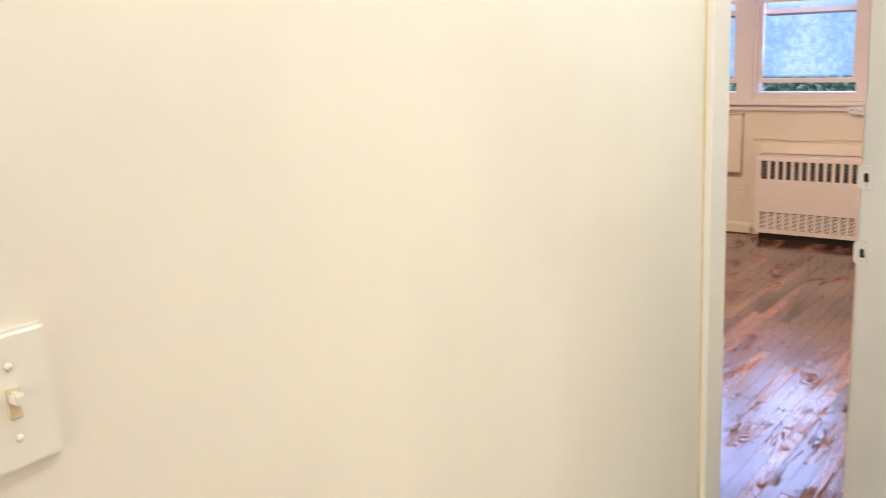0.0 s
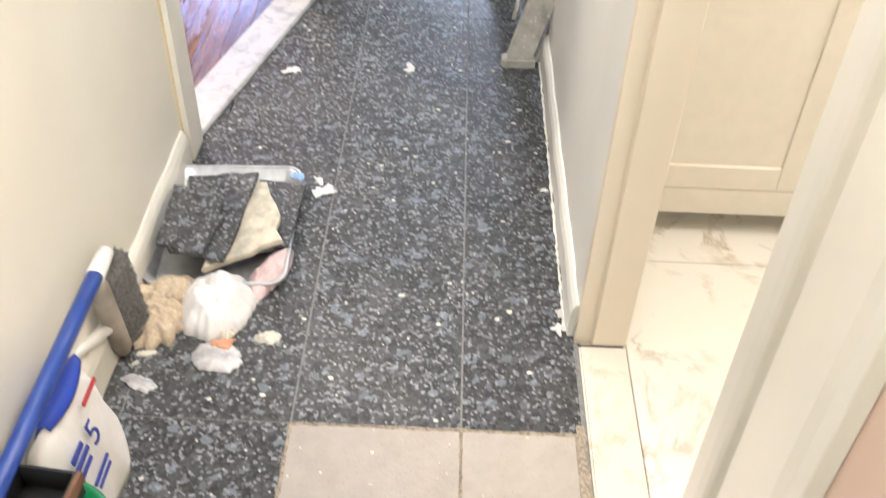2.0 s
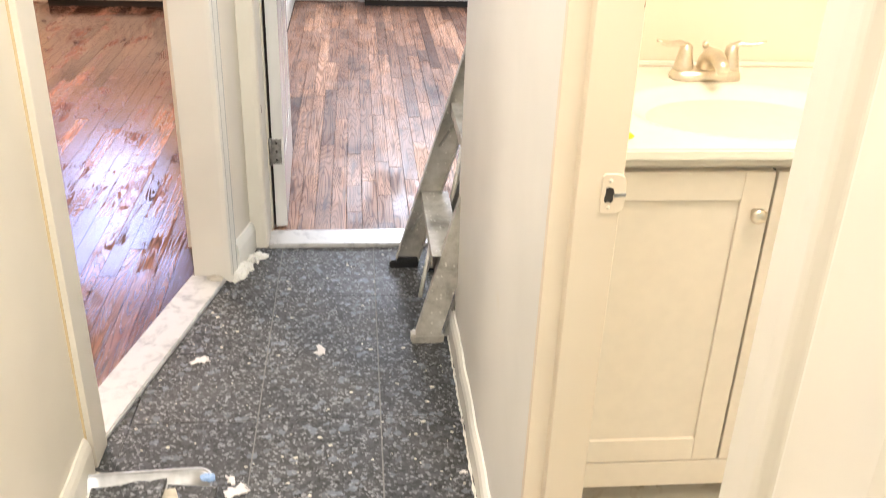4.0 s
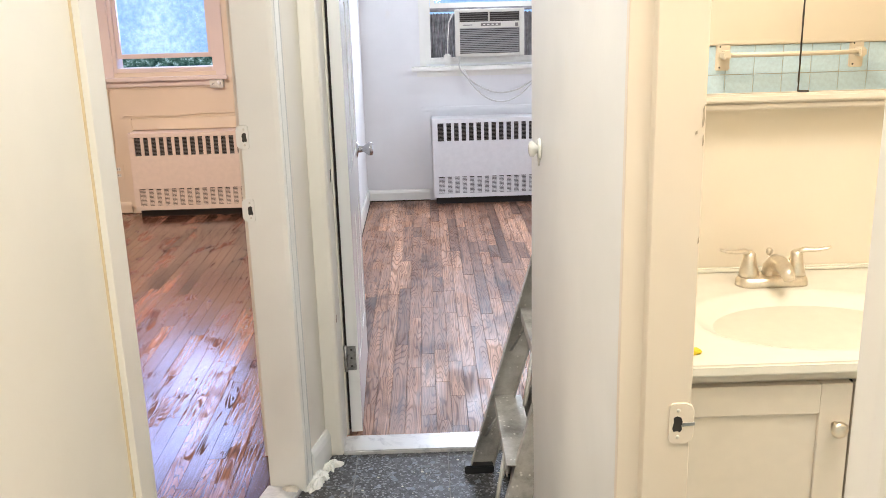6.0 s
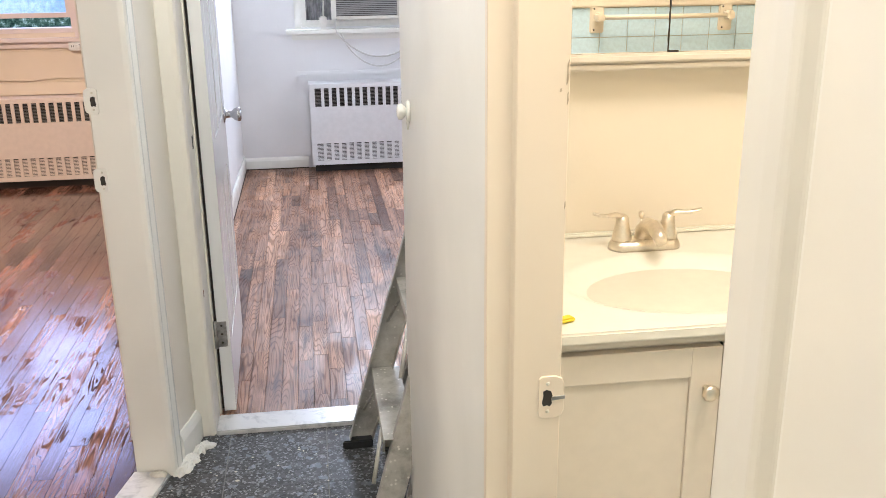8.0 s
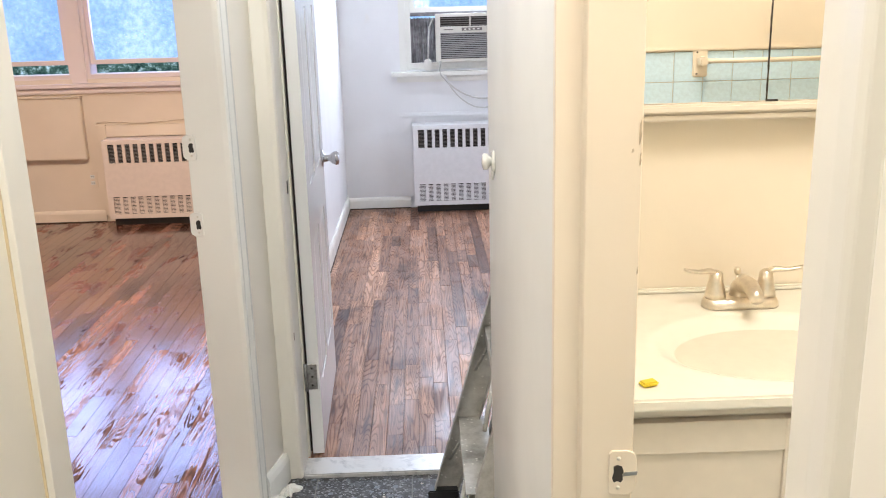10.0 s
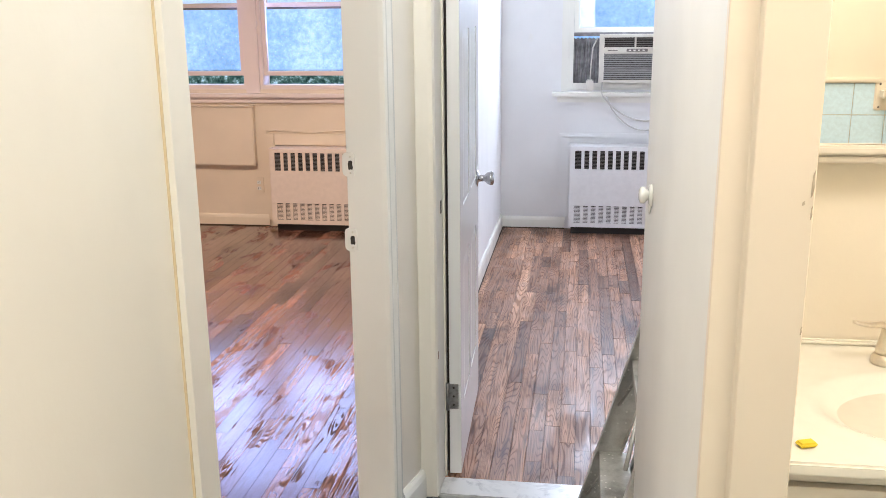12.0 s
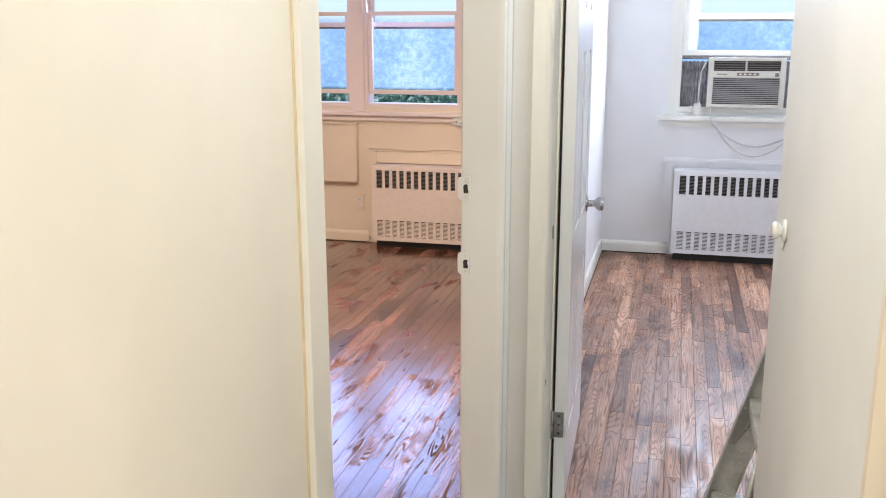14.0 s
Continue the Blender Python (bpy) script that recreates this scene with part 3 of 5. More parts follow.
# ---- windows ----


def sash(parent, x0, x1, y, z0, z1, w, material, glass=True):
    """A sash: four rails round a pane."""
    f = part("sash", soft(boxes((x0, x0 + w, y, y + 0.03, z0, z1), (x1 - w, x1, y, y + 0.03, z0, z1), (x0 + w, x1 - w, y, y + 0.03, z0, z0 + w * 1.1), (x0 + w, x1 - w, y, y + 0.03, z1 - w, z1)), 0.002), material, parent)
    if glass:
        g = part("pane", boxes((x0 + w, x1 - w, y + 0.013, y + 0.017, z0 + w, z1 - w)), GLASS, f, "dusty clear pane")
        g.visible_shadow = False
    return f


def window(name, x0, x1, y, z0, z1, meet, lift, material, label, fw=0.035, sw=0.034):
    win = thing(name, label, "window")
    win["kind"] = "structure"
    part("window_frame", soft(boxes((x0, x0 + fw, y + 0.01, y + 0.14, z0, z1), (x1 - fw, x1, y + 0.01, y + 0.14, z0, z1), (x0 + fw, x1 - fw, y + 0.01, y + 0.14, z0, z0 + 0.03), (x0 + fw, x1 - fw, y + 0.01, y + 0.14, z1 - 0.035, z1)), 0.003), material, win)
    sash(win, x0 + fw + 0.001, x1 - fw - 0.001, y + 0.04, z0 + 0.03 + lift, meet + lift, sw, material)
    sash(win, x0 + fw + 0.001, x1 - fw - 0.001, y + 0.085, meet - 0.04, z1 - 0.036, sw, material)
    # storm frame with a dark lower edge
    part("storm_rail", boxes((x0 + 0.04, x1 - 0.04, y + 0.125, y + 0.137, meet - 0.055, meet - 0.03)), GRILL, win, "dark metal storm rail")
    return win


PEACHTRIM = paint("mauve_peach_trim", (0.78, 0.66, 0.60), 0.3)
for i, (x0, x1) in enumerate(AW):
    w = window("window_%d" % (i + 1), x0, x1, A_Y, WZ0, WZ1, 1.61, 0.065, PEACHTRIM, "pale mauve-peach sash window, slightly raised", 0.022, 0.028)
structure("window_sill", soft(boxes((-3.05, -1.42, A_Y - 0.05, A_Y + 0.012, 0.945, 0.972), (-3.02, -1.45, A_Y - 0.02, A_Y - 0.001, 0.905, 0.944)), 0.004), PEACHTRIM, "peach painted sill under twin windows", "sill")
structure("trim", soft(boxes((-2.31, -2.21, A_Y - 0.012, A_Y + 0.019, 0.973, 2.25), (-1.50, -1.43, A_Y - 0.012, A_Y - 0.001, 0.973, 2.25), (-3.04, -2.96, A_Y - 0.012, A_Y - 0.001, 0.973, 2.25)), 0.003), PEACHTRIM, "peach painted window casing", "trim")
w = window("window_3", BW[0], BW[1], B_Y, 0.99, WZ1, 1.655, 0.355, TRIMWHITE, "white sash window raised over an air conditioner")
structure("window_sill", soft(boxes((-0.137, 0.95, B_Y - 0.075, B_Y + 0.012, 0.948, 0.978), (-0.10, 0.93, B_Y - 0.022, B_Y - 0.001, 0.905, 0.947)), 0.005), TRIMWHITE, "white painted window sill", "sill")
structure("trim", soft(boxes((-0.075, -0.03, B_Y - 0.014, B_Y - 0.001, 0.98, 2.25), (0.86, 0.905, B_Y - 0.014, B_Y - 0.001, 0.98, 2.25)), 0.003), TRIMWHITE, "white painted window casing", "trim")


# Assumed window that frames the added side light.
side = thing("window_4", "assumed white side window, out of view in the far room", "window")
side["kind"] = "structure"
part("window_frame", soft(boxes((2.29, 2.34, 3.1, 3.14, 0.95, WZ1), (2.29, 2.34, 4.36, 4.4, 0.95, WZ1), (2.29, 2.34, 3.14, 4.36, 0.95, 0.99), (2.29, 2.34, 3.14, 4.36, WZ1 - 0.04, WZ1)), 0.003), TRIMWHITE, side)


# ---- bedroom and far room things ----


def radiator_cover(x0, x1, y, z1, paintm, label):
    """A panelled metal cover: body with two rows of slots over a dark sheet that paints the inner shade, bars crossed
    by thin louvres.
    """
    r = thing("radiator_cover", label, "radiator cover", group="radiator covers")
    d = 0.17
    yb = y + d
    fr = boxes((x0, x1, y + 0.012, yb, 0.058, 0.07), (x0, x1, y + 0.004, yb, z1 - 0.03, z1), (x0, x0 + 0.012, y + 0.004, yb, 0.07, z1 - 0.03), (x1 - 0.012, x1, y + 0.004, yb, 0.07, z1 - 0.03))
    part("body", fr, paintm, r)
    top0, top1, low0, low1 = z1 - 0.158, z1 - 0.030, 0.086, 0.207
    inx0, inx1 = x0 + 0.04, x1 - 0.04
    part("front_panel", soft(boxes((x0 + 0.004, x1 - 0.004, y, y + 0.012, top1, z1 - 0.012), (x0 + 0.004, x1 - 0.004, y, y + 0.012, low1, top0), (x0 + 0.004, x1 - 0.004, y, y + 0.012, 0.055, low0),
         (x0 + 0.004, inx0, y, y + 0.012, top0, top1), (inx1, x1 - 0.004, y, y + 0.012, top0, top1), (x0 + 0.004, inx0, y, y + 0.012, low0, low1), (inx1, x1 - 0.004, y, y + 0.012, low0, low1)), 0.001, 1), paintm, r)
    # Near-black block under the cover and sheet behind the slots paint the shade there.
    part("shade_block", boxes((x0 + 0.02, x1 - 0.02, y + 0.05, yb, 0.0, 0.058)), DARK, r, "dark block painting the shade under the cover")
    part("inside", boxes((x0 + 0.014, x1 - 0.014, y + 0.03, y + 0.036, 0.072, z1 - 0.032)), DARK, r, "dark sheet painting the shade behind the slots")
    n = int((inx1 - inx0) / 0.051)
    step = (inx1 - inx0) / n
    for i in range(1, n):
        x = inx0 + i * step
        for a, b2 in ((top0, top1), (low0, low1)):
            part("bar", boxes((x - 0.0105, x + 0.0105, y + 0.001, y + 0.011, a, b2)), paintm, r)
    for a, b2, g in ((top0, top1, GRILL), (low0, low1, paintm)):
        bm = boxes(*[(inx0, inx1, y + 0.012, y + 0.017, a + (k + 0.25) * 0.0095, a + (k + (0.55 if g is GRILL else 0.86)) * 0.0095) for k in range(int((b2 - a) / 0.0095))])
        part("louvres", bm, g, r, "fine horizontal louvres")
    return r


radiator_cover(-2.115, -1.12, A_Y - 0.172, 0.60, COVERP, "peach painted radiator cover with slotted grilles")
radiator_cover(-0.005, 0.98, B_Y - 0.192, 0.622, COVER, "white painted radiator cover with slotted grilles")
structure("trim", soft(boxes((-2.19, -2.118, A_Y - 0.03, A_Y - 0.001, 0.05, 0.685), (-2.117, -1.05, A_Y - 0.03, A_Y - 0.001, 0.604, 0.685)), 0.004), PEACH, "painted wooden frame round the radiator", "trim")
structure("trim", soft(boxes((-0.075, -0.008, B_Y - 0.022, B_Y - 0.001, 0.088, 0.66), (-0.075, 1.05, B_Y - 0.022, B_Y - 0.001, 0.662, 0.69)), 0.004), ROOMB, "painted wooden frame round the radiator", "trim")

pb = thing("wall_panel_box", "peach painted boxed panel below the window", "panel")
part("body", soft(boxes((-3.0, -2.262, A_Y - 0.055, A_Y - 0.001, 0.455, 0.880)), 0.006), PEACH, pb)
part("lip", soft(boxes((-3.01, -2.256, A_Y - 0.062, A_Y - 0.0, 0.881, 0.890)), 0.002), PEACH, pb)


def wall_plate(name, label, category, at, w=0.07, h=0.115, material=PLASTW):
    o = thing(name, label, category, at)
    part("plate", soft(boxes((-w / 2, w / 2, -0.006, 0.008, -h / 2, h / 2)), 0.003), material, o)
    return o


o = wall_plate("wall_outlet", "peach painted duplex wall outlet", "outlet", pose(-2.258, A_Y - 0.001, 0.304), material=PEACH)
for z in (-0.022, 0.022):
    part("socket", soft(boxes((-0.015, 0.015, -0.009, -0.0061, z - 0.013, z + 0.013)), 0.002), PLASTW, o)
    part("slots", boxes((-0.008, -0.005, -0.0096, -0.009, z - 0.005, z + 0.006), (0.005, 0.008, -0.0096, -0.009, z - 0.005, z + 0.006)), DARK, o)
o = thing("surface_socket_box", "beige surface mounted socket box under the sill", "outlet", pose(-1.49, A_Y - 0.001, 0.915))
part("box", soft(boxes((-0.055, 0.04, -0.04, 0, -0.028, 0.028)), 0.004), PLASTW, o)
part("knob", lathe([(0.013, 0), (0.013, 0.012), (0.009, 0.015)], 14), PLASTW, o).matrix_local = pose(0.012, -0.04, 0.002, 90)
part("slots", boxes((-0.038, -0.034, -0.041, -0.04, -0.006, 0.006), (-0.026, -0.022, -0.041, -0.04, -0.006, 0.006)), DARK, o)
o = tagged(part("surface_cable", tube([(-2.18 + 0.06 * i, A_Y - 0.006, 0.70 + 0.006 * math.sin(i * 0.9) + 0.0035 * max(0, i - 8)) for i in range(16)], 0.004, 6), PEACH), "peach painted cable along the radiator frame", "cable")
o = tagged(part("surface_cable", boxes((-2.80, -1.55, A_Y - 0.007, A_Y - 0.001, 0.888, 0.894)), PEACH), "thin painted raceway below the sill", "cable")


def air_conditioner():
    x0, x1, z0, z1, y = 0.182, 0.662, 1.045, 1.363, B_Y - 0.06
    ac = thing("air_conditioner", "yellowed white window air conditioner with grey grille", "air conditioner")
    part("case", soft(boxes((x0, x1, y + 0.03, y + 0.34, z0, z1)), 0.006), ACW, ac)
    f = part("front", soft(boxes((x0 - 0.004, x0 + 0.03, y - 0.012, y + 0.03, z0 - 0.004, z1 + 0.004), (x1 - 0.03, x1 + 0.004, y - 0.012, y + 0.03, z0 - 0.004, z1 + 0.004),
         (x0 + 0.03, x1 - 0.03, y - 0.012, y + 0.03, z1 - 0.018, z1 + 0.004), (x0 + 0.03, x1 - 0.03, y - 0.012, y + 0.03, z1 - 0.125, z1 - 0.082), (x0 + 0.03, x1 - 0.03, y - 0.012, y + 0.03, z0 - 0.004, z0 + 0.018),
         (0.412, 0.424, y - 0.01, y + 0.03, z1 - 0.082, z1 - 0.018)), 0.003), ACW, ac)
    # Near-black slab puts the shade behind the slats into colour.
    part("inside", boxes((x0 + 0.02, x1 - 0.02, y + 0.012, y + 0.028, z0 + 0.01, z1 - 0.01)), DARK, ac)
    k = 0
    z = z0 + 0.024
    while z < z1 - 0.13:
        part("slat", boxes((x0 + 0.03, x1 - 0.03, y - 0.006, y + 0.008, z, z + 0.0075)), ACG, ac)
        z += 0.0125
    for a, b2 in ((x0 + 0.03, 0.412), (0.424, x1 - 0.03)):
        for i in range(4):
            part("vane", boxes((a, b2, y - 0.004, y + 0.008, z1 - 0.076 + i * 0.015, z1 - 0.071 + i * 0.015)), GRILL, ac)
    part("control_panel", soft(boxes((0.36, 0.50, y - 0.016, y - 0.0125, z1 - 0.112, z1 - 0.092)), 0.001), GRILL, ac, "dark control strip")
    for i in range(4):
        part("button", boxes((0.375 + i * 0.03, 0.39 + i * 0.03, y - 0.0175, y - 0.0162, z1 - 0.106, z1 - 0.098)), PLASTW, ac)
    part("badge", boxes((0.235, 0.30, y - 0.0135, y - 0.0122, z1 - 0.106, z1 - 0.100)), GRILL, ac)
    part("sticker", boxes((0.60, 0.622, y - 0.0135, y - 0.0122, z1 - 0.118, z1 - 0.094)), GRILL, ac)
    # pleated side panels
    for a, b2 in ((0.004, x0 + 0.002), (x1 - 0.002, 0.826)):
        bm = bmesh.new()
        n = int((b2 - a) / 0.009)
        lo, hi = [], []
        for i in range(n + 1):
            x = a + (b2 - a) * i / n
            yy = B_Y + 0.05 + (0.007 if i % 2 else 0)
            lo.append(bm.verts.new((x, yy, 1.03)))
            hi.append(bm.verts.new((x, yy, 1.345 - 0.01 * abs(math.sin(i * 2.1)))))
        for i in range(n):
            bm.faces.new((lo[i], lo[i + 1], hi[i + 1], hi[i]))
        r = bmesh.ops.extrude_face_region(bm, geom=list(bm.faces))
        for v in r["geom"]:
            if isinstance(v, bmesh.types.BMVert):
                v.co.y += 0.002
        part("pleated_side_panel", bm, PLEAT, ac, "grimy grey pleated filler panel")
    part("mounting_rail", soft(boxes((0.0, 0.83, B_Y - 0.01, B_Y + 0.03, 1.002, 1.036)), 0.003), PLASTW, ac)
    return ac


air_conditioner()
c = thing("power_cord", "white power cord looping below the sill", "cord")
loop = [(0.205, B_Y - 0.085, 1.05), (0.20, B_Y - 0.09, 0.99)]
for i in range(15):
    u = i / 14
    loop.append((0.21 + 0.62 * u, B_Y - 0.09 + 0.07 * math.sin(math.pi * u), 0.955 - 0.185 * math.sin(math.pi * u) ** 0.8 + 0.02 * u))
part("cable", tube(loop, 0.0055, 8), CORD, c)
part("cable", tube([(0.235 + 0.56 * i / 14, B_Y - 0.085 + 0.06 * math.sin(math.pi * i / 14), 0.955 - 0.255 * math.sin(math.pi * i / 14) ** 0.7 + 0.03 * i / 14) for i in range(15)], 0.005, 8), CORD, c)
part("cable", tube([(0.165, B_Y - 0.07, 1.345), (0.135, B_Y - 0.06, 1.28), (0.125, B_Y - 0.06, 1.15), (0.122, B_Y - 0.06, 1.06)], 0.005, 8), CORD, c)
part("plug", soft(boxes((0.095, 0.145, B_Y - 0.08, B_Y - 0.035, 0.985, 1.065)), 0.008), PLASTW, c, "white plug block")
o = tagged(part("patched_strip", soft(boxes((-0.03, 0.86, B_Y + 0.03, B_Y + 0.036, 1.352, 1.378)), 0.002), PLEAT), "grey foam strip over the air conditioner", "strip")


DOORW = paint("glossy_white_door_paint", (0.80, 0.79, 0.77), 0.2, wear=0.04, relief=0.15, grain=18)


def raised_panel(x0, x1, y0, y1, z0, z1):
    """A panel with both faces raised in the middle and sloping to its rim."""
    bm = boxes((x0, x1, y0, y1, z0, z1))
    for s, x in ((-1, x0), (1, x1)):
        lo = [bm.verts.new((x + s * 0.0004, y, z)) for y, z in ((y0 + 0.006, z0 + 0.006), (y1 - 0.006, z0 + 0.006), (y1 - 0.006, z1 - 0.006), (y0 + 0.006, z1 - 0.006))]
        hi = [bm.verts.new((x + s * 0.003, y, z)) for y, z in ((y0 + 0.034, z0 + 0.034), (y1 - 0.034, z0 + 0.034), (y1 - 0.034, z1 - 0.034), (y0 + 0.034, z1 - 0.034))]
        for i in range(4):
            j = (i + 1) % 4
            bm.faces.new((lo[i], lo[j], hi[j], hi[i]))
        bm.faces.new(hi)
    bmesh.ops.recalc_face_normals(bm, faces=bm.faces[:])
    return bm


def panel_door():
    """Six-panel door swung open into the far room; hinge edge at the origin, opening along +y."""
    d = thing("open_door", "white six-panel wooden door standing open", "door", pose(-0.336, 2.004, 0.012, 0, 0, 1.9))
    t, w, h = 0.038, 0.74, 2.02
    cols = ((0.11, 0.335), (0.405, 0.63))
    rows = ((0.22, 0.72), (0.90, 1.46), (1.60, 1.88))
    bs = [(0, t, 0, cols[0][0], 0, h), (0, t, cols[0][1], cols[1][0], 0, h), (0, t, cols[1][1], w, 0, h)]
    zs = [0] + [z for r in rows for z in r] + [h]
    for a, b2 in cols:
        for k in range(0, 8, 2):
            bs.append((0, t, a, b2, zs[k], zs[k + 1]))
    part("slab", boxes(*bs), DOORW, d)
    for a, b2 in cols:
        for z0, z1 in rows:
            part("panel", raised_panel(0.004, t - 0.004, a - 0.002, b2 + 0.002, z0 - 0.002, z1 + 0.002), DOORW, d)
    k = part("door_knob", lathe([(0.032, 0), (0.032, 0.004), (0.014, 0.008), (0.012, 0.03), (0.022, 0.04), (0.027, 0.052), (0.026, 0.062), (0.018, 0.066)], 20), CHROME, d, "satin chrome knob")
    k.matrix_local = pose(t, 0.665, 0.893, 0, 90, 0)
    for z in (0.235, 1.70):
        hg = part("hinge", soft(boxes((-0.002, 0.030, -0.003, 0.0, z, z + 0.089)), 0.001, 1), STEEL, d, "paint-spotted steel hinge")
        part("knuckle", tube([(-0.006, -0.006, z - 0.003), (-0.006, -0.006, z + 0.092)], 0.006, 10), STEEL, hg)
        for s in (0.015, 0.045, 0.075):
            part("screw", lathe([(0.004, 0), (0.003, 0.0015)], 8), DARK, hg).matrix_local = pose(0.014, -0.003, z + s, 90)
    return d


panel_door()
o = tagged(part("latch_hole", boxes((-0.3522, -0.3512, 1.95, 1.97, 0.92, 0.96)), DARK), "dark latch recess in the jamb", "latch")
o = tagged(part("wood_scar", soft(boxes((-0.3545, -0.3515, 1.872, 1.884, 0.470, 0.495)), 0.001, 1), WOODB), "brown chipped spot on the jamb", "chip")


CHIPDARK = plain("bared_wood_filler", (0.55, 0.45, 0.32), 0.8, vary=0.4, grain=60)


def strike(label, at, finish, w=0.038, h=0.085, lip=False):
    s = thing("strike_plate", label, "strike plate", at, "strike plates")
    x1, c, k = w / 2 + 0.010, 0.006, 0.016
    pts = [(-w / 2, -h / 2 + c), (-w / 2 + c, -h / 2), (x1 - k, -h / 2), (x1 - 0.004, -h / 2 + 0.006), (x1, -h / 2 + k), (x1, h / 2 - k), (x1 - 0.004, h / 2 - 0.006), (x1 - k, h / 2), (-w / 2 + c, h / 2), (-w / 2, h / 2 - c)]
    part("plate", soft(prism(pts, -0.004, 0.003), 0.001, 1), finish, s, "thickly painted plate")
    part("latch_hole", prism([(-0.013, -0.010), (-0.010, -0.017), (-0.003, -0.015), (0.002, -0.018), (0.006, -0.012), (0.005, -0.003), (0.007, 0.004), (0.004, 0.013), (-0.004, 0.016), (-0.011, 0.013), (-0.010, 0.004)], 0.0031, 0.0036), DARK, s, "dark ragged latch hole")
    if lip:
        part("tongue", soft(prism([(0.006, -0.006), (0.030, -0.004), (0.031, 0.003), (0.006, 0.002)], 0.0031, 0.0044), 0.0004, 1), STEEL, s, "bent steel lip")
    for z in (-0.028, 0.028):
        part("screw", lathe([(0.004, 0.003), (0.003, 0.0042)], 8, (-0.002, z, 0)), CHIP, s)
    return s


strike("cream painted strike plate on the bathroom jamb", pose(0.300, 0.2085, 0.917, 90) @ Matrix.Scale(0.72, 4), JAMBLIT, lip=True)
for z in (1.117, 0.904):
    strike("white painted strike plate on the bedroom jamb", ANG @ pose(-0.097, 0.8105, z, 90) @ Matrix.Scale(-1, 4, (1, 0, 0)) @ Matrix.Scale(0.80, 4), TRIMWHITE)


def light_switch():
    s = thing("light_switch", "cream painted single toggle switch plate", "light switch", pose(XL, -0.690, 1.292, 0, 0, 90))
    part("plate", soft(boxes((-0.036, 0.036, -0.007, 0.008, -0.058, 0.058)), 0.004, 3), TRIM, s)
    part("toggle_slot", soft(boxes((-0.006, 0.006, -0.0085, -0.0068, -0.013, 0.013)), 0.001, 1), SEAM, s)
    part("toggle", soft(boxes((-0.0045, 0.0045, -0.019, -0.007, 0.0, 0.010)), 0.002), TRIM, s)
    for z in (-0.03, 0.03):
        part("screw", lathe([(0.0035, 0), (0.0025, 0.0015)], 10), TRIM, s).matrix_local = pose(0, -0.007, z, 90)
    return s


light_switch()


def wall_hook():
    """A paint-blobbed round bracket at the wall's end."""
    h = thing("curtain_bracket", "white painted round bracket on the wall corner", "bracket", pose(XR - 0.001, 1.125, 1.150) @ Matrix.Scale(0.8, 4))
    part("base", lathe([(0.030, 0), (0.030, 0.004), (0.022, 0.009)], 18), TRIMWHITE, h).matrix_local = pose(0, 0, 0, 0, -90, 0)
    part("cup", lathe([(0.010, 0.006), (0.013, 0.012), (0.022, 0.020), (0.022, 0.030), (0.012, 0.034)], 18), TRIMWHITE, h).matrix_local = pose(0, 0, 0, 0, -90, 0)
    part("drip", tube([(-0.004, 0, -0.02), (-0.005, 0, -0.05)], [0.006, 0.002], 8), TRIMWHITE, h)
    return h


wall_hook()

# ---- bathroom things ----


def vanity():
    v = thing("vanity_cabinet", "cream lacquered shaker vanity cabinet", "vanity")
    x0, x1, y0, y1, z0, z1 = 0.332, 1.108, 0.565, BY1 - 0.002, 0.062, 0.8325
    part("body", boxes((x0, x1, y0 + 0.02, y1, z0, z1), (x0 + 0.02, x1 - 0.02, y0 + 0.085, y1, 0.0, z0)), CREAM, v)
    part("bottom_rail", soft(boxes((x0, x1, y0, y0 + 0.0195, z0, 0.128)), 0.0015, 1), CREAM, v)
    part("top_rail", soft(boxes((x0, x1, y0 + 0.003, y0 + 0.0195, 0.812, z1 - 0.004)), 0.0015, 1), CREAM, v)
    for a, b2, kx in ((x0, 0.7175, 0.69), (0.7225, x1, 0.75)):
        zb, zt, s = 0.131, 0.803, 0.058
        d = part("cabinet_door", soft(boxes((a, a + s, y0, y0 + 0.0195, zb, zt), (b2 - s, b2, y0, y0 + 0.0195, zb, zt), (a + s, b2 - s, y0, y0 + 0.0195, zb, zb + s), (a + s, b2 - s, y0, y0 + 0.0195, zt - s, zt)), 0.0012, 1), CREAM, v)
        part("door_panel", boxes((a + s - 0.001, b2 - s + 0.001, y0 + 0.007, y0 + 0.0155, zb + s - 0.001, zt - s + 0.001)), CREAM, d)
        part("handle", lathe([(0.007, 0), (0.007, 0.012), (0.015, 0.018), (0.016, 0.024), (0.010, 0.029)], 18), NICKEL, d, "brushed nickel knob").matrix_local = pose(kx, y0, 0.722, 90)
    # Solid dark strip between the doors, painting the shade of their gap.
    part("gap", boxes((0.7178, 0.7222, y0 + 0.014, y0 + 0.0192, 0.131, 0.803)), DARK, v)


vanity()


